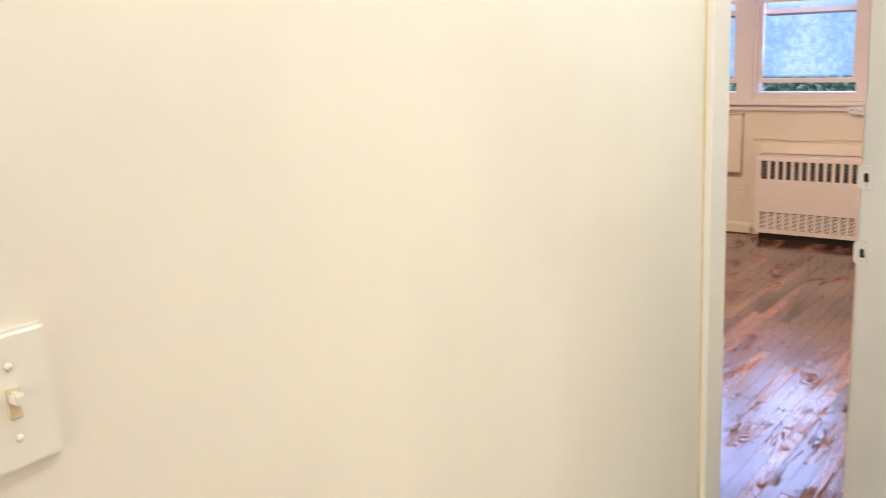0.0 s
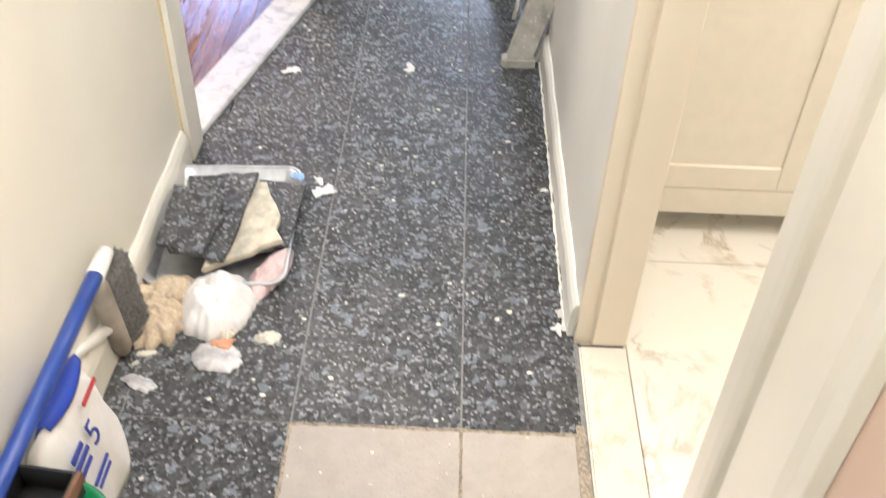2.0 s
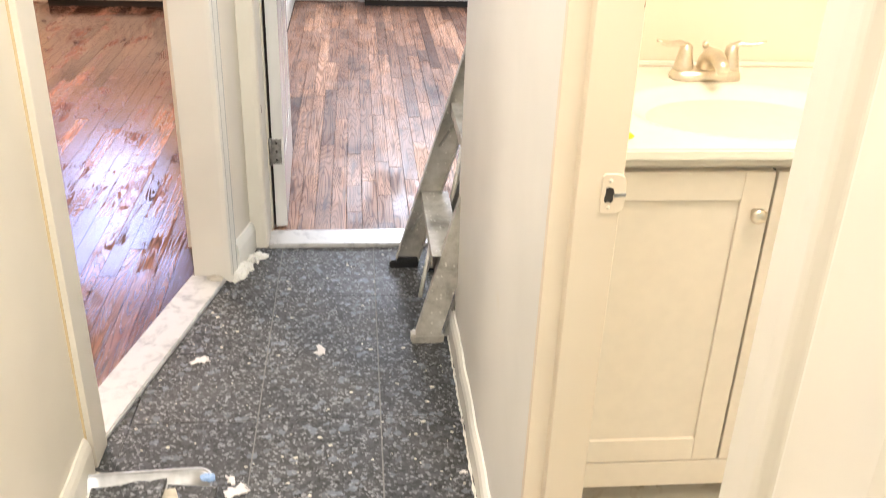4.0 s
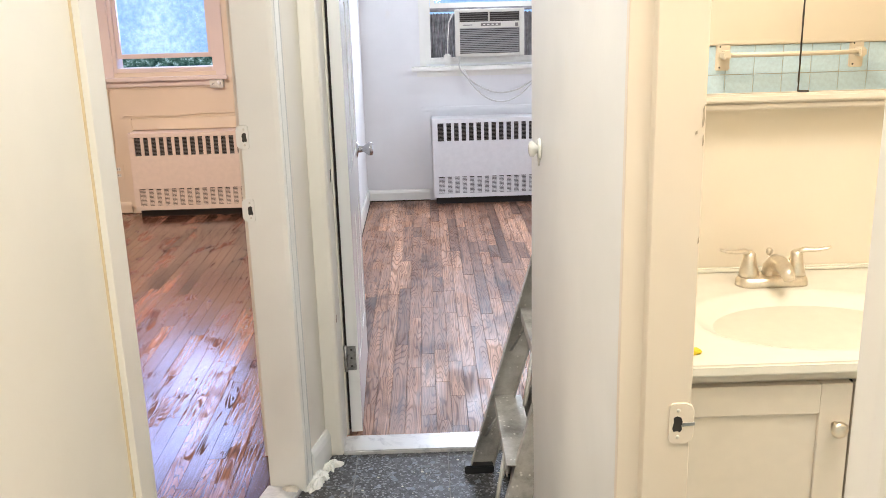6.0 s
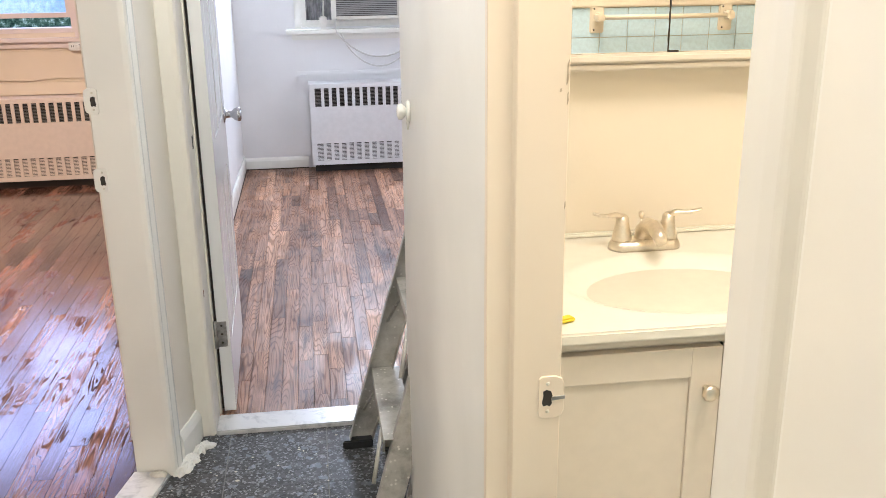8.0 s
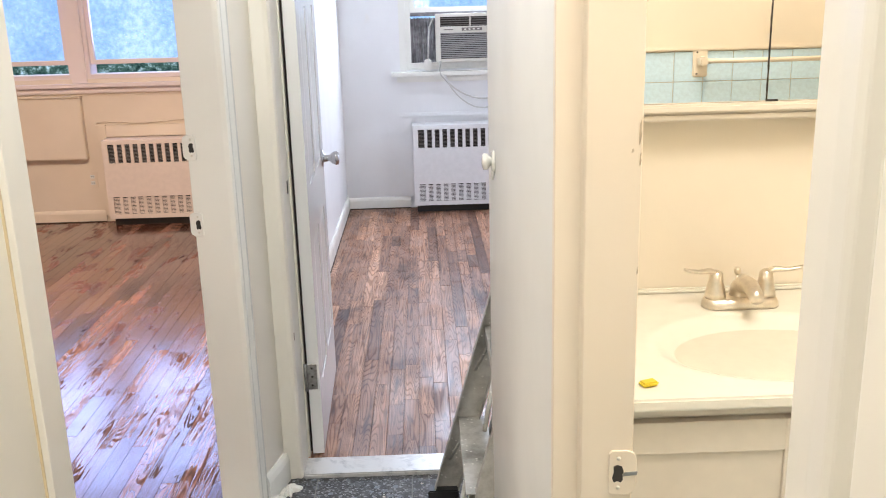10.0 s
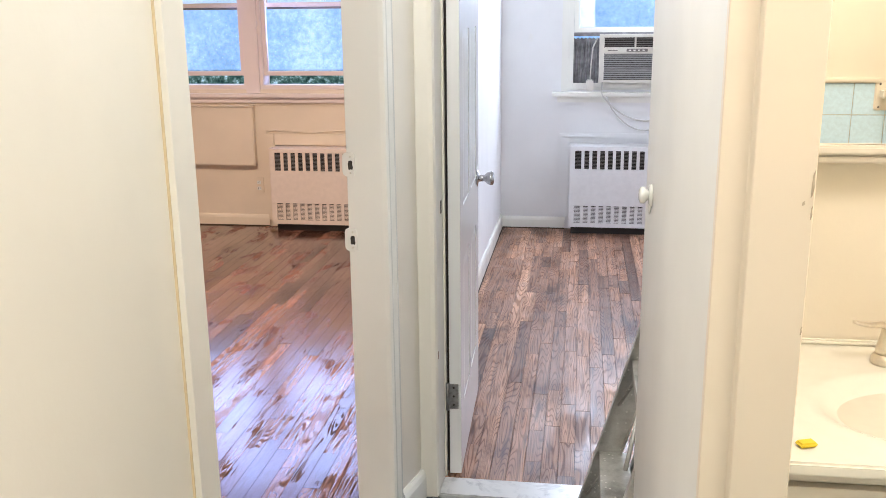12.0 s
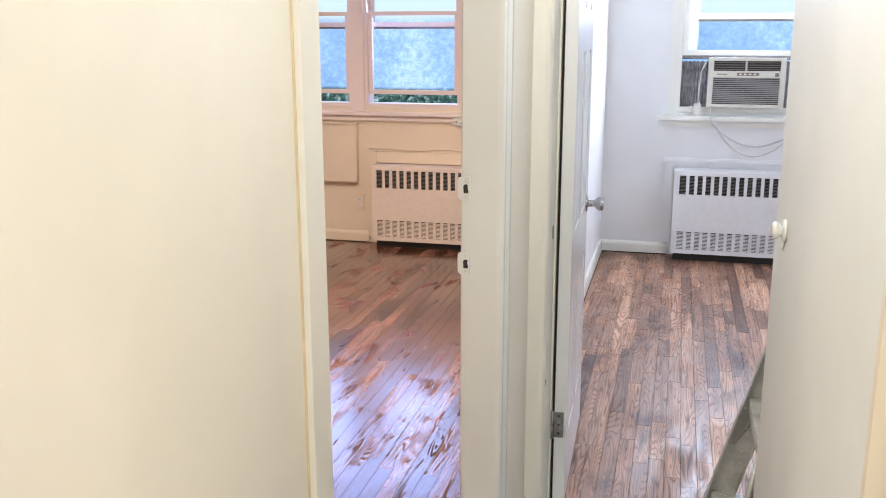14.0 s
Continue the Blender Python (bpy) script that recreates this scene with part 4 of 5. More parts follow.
def vanity_top():
    """One-piece top with an oval bowl pressed into it."""
    x0, x1, y0, y1, z = 0.322, 1.120, 0.545, BY1 - 0.001, 0.855
    nx, ny = 64, 44
    bm = bmesh.new()
    g = []
    for j in range(ny + 1):
        row = []
        for i in range(nx + 1):
            x, y = x0 + (x1 - x0) * i / nx, y0 + (y1 - y0) * j / ny
            r = math.hypot((x - 0.72) / 0.235, (y - 0.765) / 0.165)
            dz = 0.0
            if r < 1.0:
                u = 1 - r
                dz = -0.05 * (1 - (1 - min(1, u * 1.35)) ** 2.2)
            dz += 0.0008 * math.exp(-((r - 1.06) / 0.05) ** 2)
            row.append(bm.verts.new((x, y, z + dz)))
        g.append(row)
    for j in range(ny):
        for i in range(nx):
            bm.faces.new((g[j][i], g[j][i + 1], g[j + 1][i + 1], g[j + 1][i])).smooth = True
    t = thing("bathroom_sink", "off-white cultured marble vanity top with oval bowl", "sink")
    part("bowl_and_deck", bm, TOPW, t)
    part("front_edge", soft(boxes((x0, x1, y0 - 0.004, y0 + 0.012, 0.8335, z + 0.001), (x0, x0 + 0.01, y0 + 0.012, y1, 0.8335, z + 0.001), (x1 - 0.01, x1, y0 + 0.012, y1, 0.8335, z + 0.001)), 0.004), TOPW, t)
    part("backsplash", soft(boxes((x0, x1, y1 - 0.016, y1, z, z + 0.011)), 0.004), TOPW, t)
    part("drain", lathe([(0.022, 0), (0.022, 0.003), (0.010, 0.004)], 18, (0.72, 0.765, 0.802)), NICKEL, t)


vanity_top()


def faucet():
    f = thing("sink_faucet", "brushed nickel two-handle centerset faucet", "faucet", pose(0.718, 0.985, 0.8555))
    bm = lathe([(0.030, 0), (0.030, 0.008), (0.026, 0.018), (0.020, 0.022)], 28)
    for v in bm.verts:
        if abs(v.co.x) > 1e-6:
            v.co.x += 0.050 if v.co.x > 0 else -0.050
    part("deck", bm, NICKEL, f)
    for s in (-1, 1):
        h = part("handle", lathe([(0.022, 0.018), (0.021, 0.03), (0.015, 0.055), (0.013, 0.072), (0.006, 0.078)], 20, (s * 0.052, 0, 0)), NICKEL, f)
        part("lever", tube([(s * 0.050, 0, 0.070), (s * 0.068, -0.004, 0.079), (s * 0.09, -0.008, 0.078), (s * 0.112, -0.012, 0.082), (s * 0.122, -0.014, 0.086)], [0.009, 0.009, 0.007, 0.006, 0.004], 12, 0.7), NICKEL, h)
    part("spout", tube([(0, 0.006, 0.016), (0, 0.0, 0.038), (0, -0.02, 0.055), (0, -0.055, 0.060), (0, -0.088, 0.050), (0, -0.098, 0.040)], [0.021, 0.021, 0.019, 0.017, 0.0145, 0.012], 16), NICKEL, f)
    part("lift_rod", tube([(0, 0.024, 0.015), (0, 0.024, 0.062)], 0.0028, 8), NICKEL, f)
    part("lift_knob", lathe([(0.004, 0.060), (0.007, 0.065), (0.007, 0.072), (0.004, 0.076)], 12, (0, 0.024, 0)), NICKEL, f)


faucet()
o = tagged(part("sponge", soft(boxes((-0.015, 0.015, -0.010, 0.010, 0.0, 0.008)), 0.003), YELLOW), "small yellow sponge on the vanity top", "sponge")
o.matrix_world = pose(0.434, 0.600, 0.8562, 0, 0, 20)


def medicine_cabinet():
    c = thing("medicine_cabinet", "cream framed recessed cabinet with worn mirror doors", "mirror cabinet")
    y = 1.03
    part("box", boxes((0.44, 1.12, y + 0.012, BY1 - 0.001, 1.27, 1.80)), CREAM, c)
    part("ledge", soft(boxes((0.43, 1.13, y - 0.022, BY1 - 0.001, 1.255, 1.2725), (0.44, 1.12, y - 0.010, BY1 - 0.001, 1.238, 1.2545)), 0.004), CREAM, c, "moulded cream ledge below the mirrors")
    part("top_rail", soft(boxes((0.43, 1.13, y - 0.01, BY1 - 0.001, 1.80, 1.84)), 0.004), CREAM, c)
    part("mirror", boxes((0.445, 0.7615, y, y + 0.005, 1.2735, 1.798)), MIRROR, c, "silvered mirror door")
    part("mirror", boxes((0.7645, 1.115, y, y + 0.005, 1.2735, 1.798)), MIRROR, c, "silvered mirror door")
    # ragged black edge where the silver has gone
    bm = bmesh.new()
    l_side, r_side = [], []
    rnd = random.Random(4)
    for i in range(60):
        z = 1.272 + i * 0.0088
        l_side.append(bm.verts.new((0.7615 - rnd.uniform(0.0, 0.0014), y - 0.0008, z)))
        r_side.append(bm.verts.new((0.7632 + rnd.uniform(0.0, 0.0012), y - 0.0008, z)))
    for i in range(59):
        bm.faces.new((l_side[i], r_side[i], r_side[i + 1], l_side[i + 1]))
    part("worn_edge", bm, DARK, c, "black desilvered mirror edge")
    part("bottom_chip", soft(prism([(0.763, 0), (0.772, -0.0006), (0.786, 0.0), (0.786, 0.0005), (0.763, 0.0005)], 1.2716, 1.2765), 0.0002, 1), DARK, c).location.y = y - 0.0012


medicine_cabinet()


def towel_bar():
    t = thing("towel_bar", "cream painted ceramic towel bar on the tiled wall", "towel bar")
    for x in (1.082, 1.587):
        b2 = part("bracket", soft(boxes((x - 0.027, x + 0.027, BY0 + 0.001, BY0 + 0.013, 1.182, 1.282)), 0.004), BATHP, t)
        for z in (1.194, 1.271):
            part("screw", lathe([(0.0035, 0), (0.0025, 0.0012)], 8, (0, 0, 0)), DARK, b2).matrix_local = pose(x - 0.012, BY0 + 0.0132, z, -90)
        part("arm", soft(boxes((x - 0.014, x + 0.014, BY0 + 0.012, BY0 + 0.07, 1.225, 1.258)), 0.006), BATHP, b2)
    part("bar", tube([(1.082, BY0 + 0.055, 1.242), (1.32, BY0 + 0.055, 1.241), (1.587, BY0 + 0.055, 1.242)], 0.009, 10), BATHP, t)


towel_bar()

# ---- hall things ----


def stepladder():
    """Folded aluminium stepladder leaning to +x; its width runs along y."""
    L = thing("stepladder", "grimy aluminium stepladder leaning in the alcove", "ladder")
    k = 0.275
    top = 1.72

    def rail(name, y, x, inset, d, parent, hgt=top):
        # channel section: web facing outward with two flanges
        bm = bmesh.new()
        s = 1 if inset > 0 else -1
        sec = [(0, 0), (d, 0), (d, s * 0.028), (d - 0.003, s * 0.028), (d - 0.003, s * 0.003), (0.003, s * 0.003), (0.003, s * 0.028), (0, s * 0.028)]
        a = [bm.verts.new((x + u, y + w, 0.0)) for u, w in sec]
        b2 = [bm.verts.new((x + u + k * hgt, y + w + inset * hgt, hgt)) for u, w in sec]
        bm.faces.new(a)
        bm.faces.new(b2)
        for i in range(len(sec)):
            j = (i + 1) % len(sec)
            bm.faces.new((a[i], a[j], b2[j], b2[i]))
        bmesh.ops.recalc_face_normals(bm, faces=bm.faces[:])
        return part(name, bm, LADDER, parent)

    near = rail("front_rail", 1.25, 0.100, 0.055, 0.070, L)
    far = rail("front_rail", 1.735, 0.063, -0.055, 0.076, L)
    for r, y, x in ((near, 1.248, 0.094), (far, 1.701, 0.050)):
        part("foot", soft(boxes((x, x + 0.094, y, y + 0.036, 0.0, 0.028)), 0.004), BLACK if r is far else LADDER, r)
    rail("rear_leg", 1.285, 0.190, 0.05, 0.026, L, 1.5)
    rail("rear_leg", 1.700, 0.170, -0.05, 0.026, L, 1.5)
    for i in range(5):
        z = 0.268 + 0.296 * i
        x = 0.075 + k * z
        s = part("step", soft(boxes((x, x + 0.085, 1.256 + 0.055 * z, 1.73 - 0.055 * z, z - 0.003, z), (x, x + 0.003, 1.256 + 0.055 * z, 1.73 - 0.055 * z, z - 0.035, z - 0.003), (x + 0.082, x + 0.085, 1.256 + 0.055 * z, 1.73 - 0.055 * z, z - 0.03, z - 0.003)), 0.001, 1), LADDER, L)
        for yy, dirn in ((1.262 + 0.055 * z, 1), (1.724 - 0.055 * z, -1)):
            part("brace", tube([(x + 0.004, yy + dirn * 0.10, z - 0.02), (x - 0.03, yy + dirn * 0.004, z - 0.135)], 0.006, 6, 0.4), LADDER, s)
    part("top_cap", soft(boxes((0.075 + k * top, 0.21 + k * top, 1.335, 1.65, top, top + 0.03)), 0.006), LADDER, L)


stepladder()


def oven_tray():
    t = thing("baking_tray", "dull grey aluminium baking tray on the floor", "tray", pose(-0.519, 0.510, 0.001, 0, 0, 3))
    w, h, d, r = 0.141, 0.191, 0.026, 0.035

    def ring(sx, sy, z, rad):
        out = []
        for cx, cy, a0 in ((sx - rad, sy - rad, 0), (-sx + rad, sy - rad, 90), (-sx + rad, -sy + rad, 180), (sx - rad, -sy + rad, 270)):
            for i in range(6):
                a = radians(a0 + 18 * i)
                out.append((cx + rad * math.cos(a), cy + rad * math.sin(a), z))
        return out

    bm = bmesh.new()
    rings = [[bm.verts.new(p) for p in q] for q in (ring(w - 0.014, h - 0.014, 0, r), ring(w - 0.003, h - 0.003, d, r), ring(w + 0.004, h + 0.004, d + 0.003, r), ring(w + 0.005, h + 0.005, d - 0.003, r), ring(w - 0.0015, h - 0.0015, d - 0.004, r), ring(w - 0.012, h - 0.012, -0.0008, r))]
    for a, b2 in zip(rings, rings[1:]):
        for i in range(24):
            j = (i + 1) % 24
            bm.faces.new((a[i], a[j], b2[j], b2[i])).smooth = True
    bm.faces.new(rings[0])
    bm.faces.new(rings[-1][::-1])
    bmesh.ops.recalc_face_normals(bm, faces=bm.faces[:])
    part("pan", bm, TRAYM, t)
    lip = ring(w + 0.004, h + 0.004, d + 0.001, r)
    part("rolled_rim", tube(lip + lip[:1], 0.0042, 8), TRAYM, t, "rolled aluminium rim")


oven_tray()


def shard(name, poly, thick, at, label, top=GRANITE, back=MORTARB):
    """A broken slab: polished face and a rough mortar bed on the back."""
    s = thing(name, label, "broken tile", at, "broken tiles in the tray")
    part("stone", soft(prism(poly, 0, thick), 0.0015, 1), top, s)
    part("mortar_bed", prism([(x * 0.97, y * 0.97) for x, y in poly], -0.006, -0.0002), back, s, "crumbly pale mortar bed")


def ragged(pts, amp, seed, cuts=5):
    rnd = random.Random(seed)
    out = []
    for (x0, y0), (x1, y1), a in zip(pts, pts[1:] + pts[:1], amp):
        for i in range(cuts if a else 1):
            u = i / cuts if a else 0
            out.append((x0 + (x1 - x0) * u + (rnd.uniform(-a, a) if i else 0), y0 + (y1 - y0) * u + (rnd.uniform(-a, a) if i else 0)))
    return out


shard("broken_tile", ragged([(-0.04, -0.115), (0.06, -0.09), (0.055, 0.115), (-0.055, 0.125)], [0.003, 0, 0, 0], 1), 0.010, pose(-0.425, 0.525, 0.0265, 1, -2.5, -4), "dark granite tile piece lying across a tray", back=SLATE)
shard("broken_tile", ragged([(-0.085, -0.115), (0.065, -0.02), (0.002, 0.165), (-0.07, 0.15)], [0.004, 0.011, 0.004, 0.004], 3), 0.009, pose(-0.448, 0.448, 0.046, 2.0, -2, 0), "upturned tile piece showing pale mortar", top=MORTARB)
shard("broken_tile", ragged([(-0.072, -0.120), (0.046, -0.145), (0.072, 0.135), (-0.082, 0.118)], [0.006, 0.005, 0.004, 0.004], 5), 0.010, pose(-0.536, 0.490, 0.0625, 2.0, -2, 0), "broken dark riven tile with ragged edges", back=SLATE)
shard("broken_tile", ragged([(-0.080, -0.085), (0.020, -0.11), (0.045, 0.0), (0.020, 0.085), (-0.085, 0.10)], [0.007, 0.006, 0.008, 0.005, 0.003], 8), 0.010, pose(-0.549, 0.452, 0.0805, 2.0, -2, 0), "small broken dark piece on top of the pile", back=SLATE)


def crumple(name, label, category, size, at, material, seed, lift=0.05, n=26, rag=0.28, crease=1.0):
    """Crumpled film, cloth or flakes: a sheet creased by ridged noise, with an uneven outline."""
    def height(u, v):
        edge = min(1, max(0, min(u, 1 - u, v, 1 - v) * 4))
        b2 = noise.noise(Vector((u * 2.6 + seed, v * 2.8, seed * 0.7))) * 0.5 + 0.5
        f = 1 - abs(noise.noise(Vector((u * 5.5 + seed, v * 5.0, 3.0 + seed)))) * 2.2
        g = 1 - abs(noise.noise(Vector((u * 13 + seed, v * 12, 7.0 + seed)))) * 2.0
        return 0.0022 + lift * edge ** 0.6 * (0.15 + 0.5 * b2 + 0.35 * (1 - crease) + crease * (0.35 * max(0, f) + 0.12 * g))
    bm = sheet(size[0], size[1], n, n, height)
    for v in bm.verts:
        a = math.atan2(v.co.y, v.co.x)
        s = 1 + rag * noise.noise(Vector((math.cos(a) * 1.5 + seed, math.sin(a) * 1.5, seed))) + rag * 0.7 * noise.noise(Vector((math.cos(a) * 5 + seed, math.sin(a) * 5, seed)))
        q = max(abs(v.co.x) / size[0], abs(v.co.y) / size[1]) * 2
        rr = math.hypot(v.co.x / size[0], v.co.y / size[1]) * 2
        if rr > 1e-6:
            s *= (q / rr) ** 0.8
        v.co.x, v.co.y = v.co.x * s, v.co.y * s
    for f in bm.faces:
        f.smooth = n > 20
    ob = tagged(part(name, bm, material), label, category)
    ob.matrix_world = at
    return ob


crumple("cleaning_rag", "tan terry rag crumpled against the baseboard", "rag", (0.15, 0.19), pose(-0.605, 0.252, 0.001, 0, 0, -28), TOWEL, 2.3, 0.062, n=36, rag=0.42, crease=0.8)
crumple("plastic_bag", "crumpled white plastic bag on the granite floor", "plastic bag", (0.15, 0.165), pose(-0.494, 0.272, 0.001, 0, 0, 10), FILM, 5.1, 0.072, n=40, rag=0.16, crease=0.28)
crumple("plastic_wrapper", "white wrapper with red print beside the tray", "wrapper", (0.055, 0.17), pose(-0.405, 0.365, 0.001, 0, 0, -24), FILMRED, 7.7, 0.045, n=30, crease=0.5)
crumple("plastic_wrapper", "clouded clear wrapper on the granite floor", "wrapper", (0.095, 0.075), pose(-0.465, 0.142, 0.001, 0, 0, -18), CLEARF, 9.2, 0.010, n=26, rag=0.18, crease=0.5)
crumple("plaster_lump", "cream lump of crumbled plaster", "debris", (0.07, 0.04), pose(-0.472, 0.208, 0.001, 0, 0, 5), CHIP, 3.3, 0.022, n=12)
crumple("plaster_lump", "small cream plaster fragment on the floor", "debris", (0.048, 0.028), pose(-0.378, 0.197, 0.001, 0, 0, 15), CHIP, 4.6, 0.014, n=10)
crumple("wax_piece", "small orange waxy piece in the wrapper", "debris", (0.040, 0.024), pose(-0.458, 0.170, 0.010, 0, 0, 5), ORANGE, 6.1, 0.005, n=14, rag=0.6)
crumple("plastic_wrapper", "small clear wrapper scrap near the wall", "wrapper", (0.07, 0.03), pose(-0.598, 0.075, 0.001, 0, 0, -25), CLEARF, 1.7, 0.006, n=10)
crumple("blue_tape", "torn pale blue tape on the tray corner", "tape", (0.035, 0.03), pose(-0.389, 0.675, 0.031, 0, 10, 20), plain("pale_blue_tape", (0.30, 0.45, 0.70), 0.5), 2.9, 0.006, n=8)
for i, (x, y, s, a) in enumerate(((-0.60, 0.145, 0.03, 10), (-0.615, 0.12, 0.012, 40), (-0.61, -0.03, 0.018, 20), (-0.58, -0.14, 0.02, 70))):
    crumple("plaster_chip", "pale chip of plaster on the granite", "debris", (s * 1.4, s * 0.5), pose(x, y, 0.001, 0, 0, a), CHIP, 3.0 + i, 0.004, n=6)


BROOMB = plain("dirty_block", (0.46, 0.40, 0.33), 0.6, vary=0.4, grain=18)


def broom():
    """Head tipped against the wall: the block runs from the floor up to the wall, bristles point to +y."""
    b2 = thing("broom", "dirty white broom head with grey bristles", "broom")
    lo, hi = Vector((-0.640, 0.140, 0.012)), Vector((-0.636, 0.105, 0.235))
    ax = (hi - lo).normalized()
    out = Vector((0.35, 0.90, 0.0))
    out = (out - ax * out.dot(ax)).normalized()
    side = ax.cross(out)
    part("head_block", tube([lo, lo + ax * 0.02, hi - ax * 0.02, hi], [0.012, 0.019, 0.019, 0.012], 14), BROOMB, b2, "dirty grey tan plastic block")
    bm = bmesh.new()
    rnd = random.Random(3)
    n = (hi - lo).length
    for k in range(1100):
        u = rnd.random()
        p = lo + ax * (n * (0.05 + 0.9 * u)) + side * rnd.uniform(-0.013, 0.013)
        q = p + out * rnd.uniform(0.070, 0.078) + ax * ((u - 0.5) * 0.02 + rnd.uniform(-0.002, 0.002)) + side * rnd.uniform(-0.005, 0.005)
        q.z = max(q.z, 0.004)
        w = ax * 0.0013
        v = side * 0.0013
        vs = [bm.verts.new(c) for c in (p - w, p + v, p + w, q - w, q + v, q + w)]
        for f in ((0, 1, 4, 3), (1, 2, 5, 4), (2, 0, 3, 5)):
            bm.faces.new([vs[m2] for m2 in f])
    part("bristles", bm, BRISTLE, b2, "grey worn bristles")
    mid = lo + ax * (n * 0.42)
    part("socket", tube([mid, mid - out * 0.05 + ax * 0.01, mid - out * 0.14 + ax * 0.05], [0.013, 0.012, 0.011], 12), PLASTW, b2)


broom()


def mop_stick():
    m2 = thing("broom_stick", "blue painted stick with a white end", "stick")
    p0, p1 = Vector((-0.606, 0.112, 0.292)), Vector((-0.606, -0.60, 0.300))
    d = (p1 - p0).normalized()
    part("end_cap", tube([p0, p0 + d * 0.06], [0.013, 0.016], 14), PLASTW, m2)
    part("shaft", tube([p0 + d * 0.058, p0 + d * 0.3, p1], 0.0135, 14), BLUE, m2)


mop_stick()


def sack():
    """A slumped paper sack lying along the wall: a loaf with a ridge, its printed face tilted to the hall."""
    s = thing("filler_sack", "white paper filler sack with blue print slumped by the wall", "sack", pose(-0.590, -0.170, 0.0))
    sec = [(-0.062, 0.0), (-0.068, 0.08), (-0.060, 0.165), (-0.040, 0.212), (-0.022, 0.236), (-0.008, 0.212), (0.006, 0.160), (0.018, 0.108), (0.027, 0.062), (0.032, 0.02), (0.030, 0.0)]
    bm = bmesh.new()
    rows = []
    for i in range(19):
        u = i / 18
        end = min(1, math.sin(math.pi * min(0.97, max(0.03, u))) * 2.6) ** 0.5
        row = []
        for k, (x, z) in enumerate(sec):
            q = noise.noise(Vector((u * 5, k * 0.55, 1.3))) * 0.009 + noise.noise(Vector((u * 13, k * 1.3, 4.0))) * 0.004
            row.append(bm.verts.new((x * (0.6 + 0.4 * end) + q * 0.8, 0.090 - 0.175 * u + 0.02 * (z / 0.236) * (0.5 - u), max(0.0, z * (0.72 + 0.28 * end) + (q if z > 0.01 else 0)))))
        rows.append(row)
    for a, b2 in zip(rows, rows[1:]):
        for k in range(len(sec)):
            j = (k + 1) % len(sec)
            bm.faces.new((a[k], a[j], b2[j], b2[k])).smooth = k < len(sec) - 1
    bm.faces.new(rows[0])
    bm.faces.new(rows[-1])
    bmesh.ops.recalc_face_normals(bm, faces=bm.faces[:])
    part("paper", bm, PAPERB, s)
    face = pose(0.0165, 0.0, 0.1560, 90, 0, 90) @ pose(0, 0, 0, -14.5)
    t = bpy.data.curves.new("print", "FONT")
    t.body, t.size, t.extrude, t.align_x = "5", 0.062, 0.0006, "CENTER"
    tx = new("numeral", t)
    tx.data.materials.append(INK)
    tx.parent = s
    tx.matrix_local = face @ pose(0.012, -0.012, 0.004)
    for x, z, w, h in ((-0.038, 0.022, 0.040, 0.010), (-0.036, 0.006, 0.048, 0.009), (-0.040, -0.010, 0.042, 0.008), (-0.02, -0.045, 0.06, 0.006), (-0.02, -0.058, 0.05, 0.006)):
        part("print_bar", soft(boxes((x - w / 2, x + w / 2, z - h / 2, z + h / 2, 0.001, 0.0045)), 0.0008, 1), INK, s).matrix_local = face
    # blue printed gusset folded over the ridge, with a red edge
    bm = bmesh.new()
    rows = []
    for i in range(9):
        u = i / 8
        y = 0.098 - 0.135 * u
        wide = 0.25 + 0.75 * math.sin(math.pi * (0.12 + 0.8 * u))
        q = 0.003 * noise.noise(Vector((u * 6, 2.0, 0.0)))
        rows.append([bm.verts.new(p) for p in ((-0.022 - 0.046 * wide, y - 0.01, 0.236 - 0.075 * wide), (-0.024 - 0.02 * wide, y, 0.2435 - 0.022 * wide + q), (-0.020, y, 0.2455 + q), (-0.020 + 0.014 * wide, y, 0.2430 - 0.020 * wide))])
    for a, b2 in zip(rows, rows[1:]):
        for k in range(3):
            bm.faces.new((a[k], a[k + 1], b2[k + 1], b2[k])).smooth = True
    ret = bmesh.ops.extrude_face_region(bm, geom=list(bm.faces))
    for v in ret["geom"]:
        if isinstance(v, bmesh.types.BMVert):
            v.co.z -= 0.006
    bmesh.ops.recalc_face_normals(bm, faces=bm.faces[:])
    part("printed_fold", bm, plain("blue_print", (0.02, 0.06, 0.42), 0.45), s, "blue printed fold along the ridge")
    part("red_mark", soft(boxes((0.030, 0.085, 0.046, 0.054, 0.001, 0.0048)), 0.001, 1), RED, s).matrix_local = face



sack()


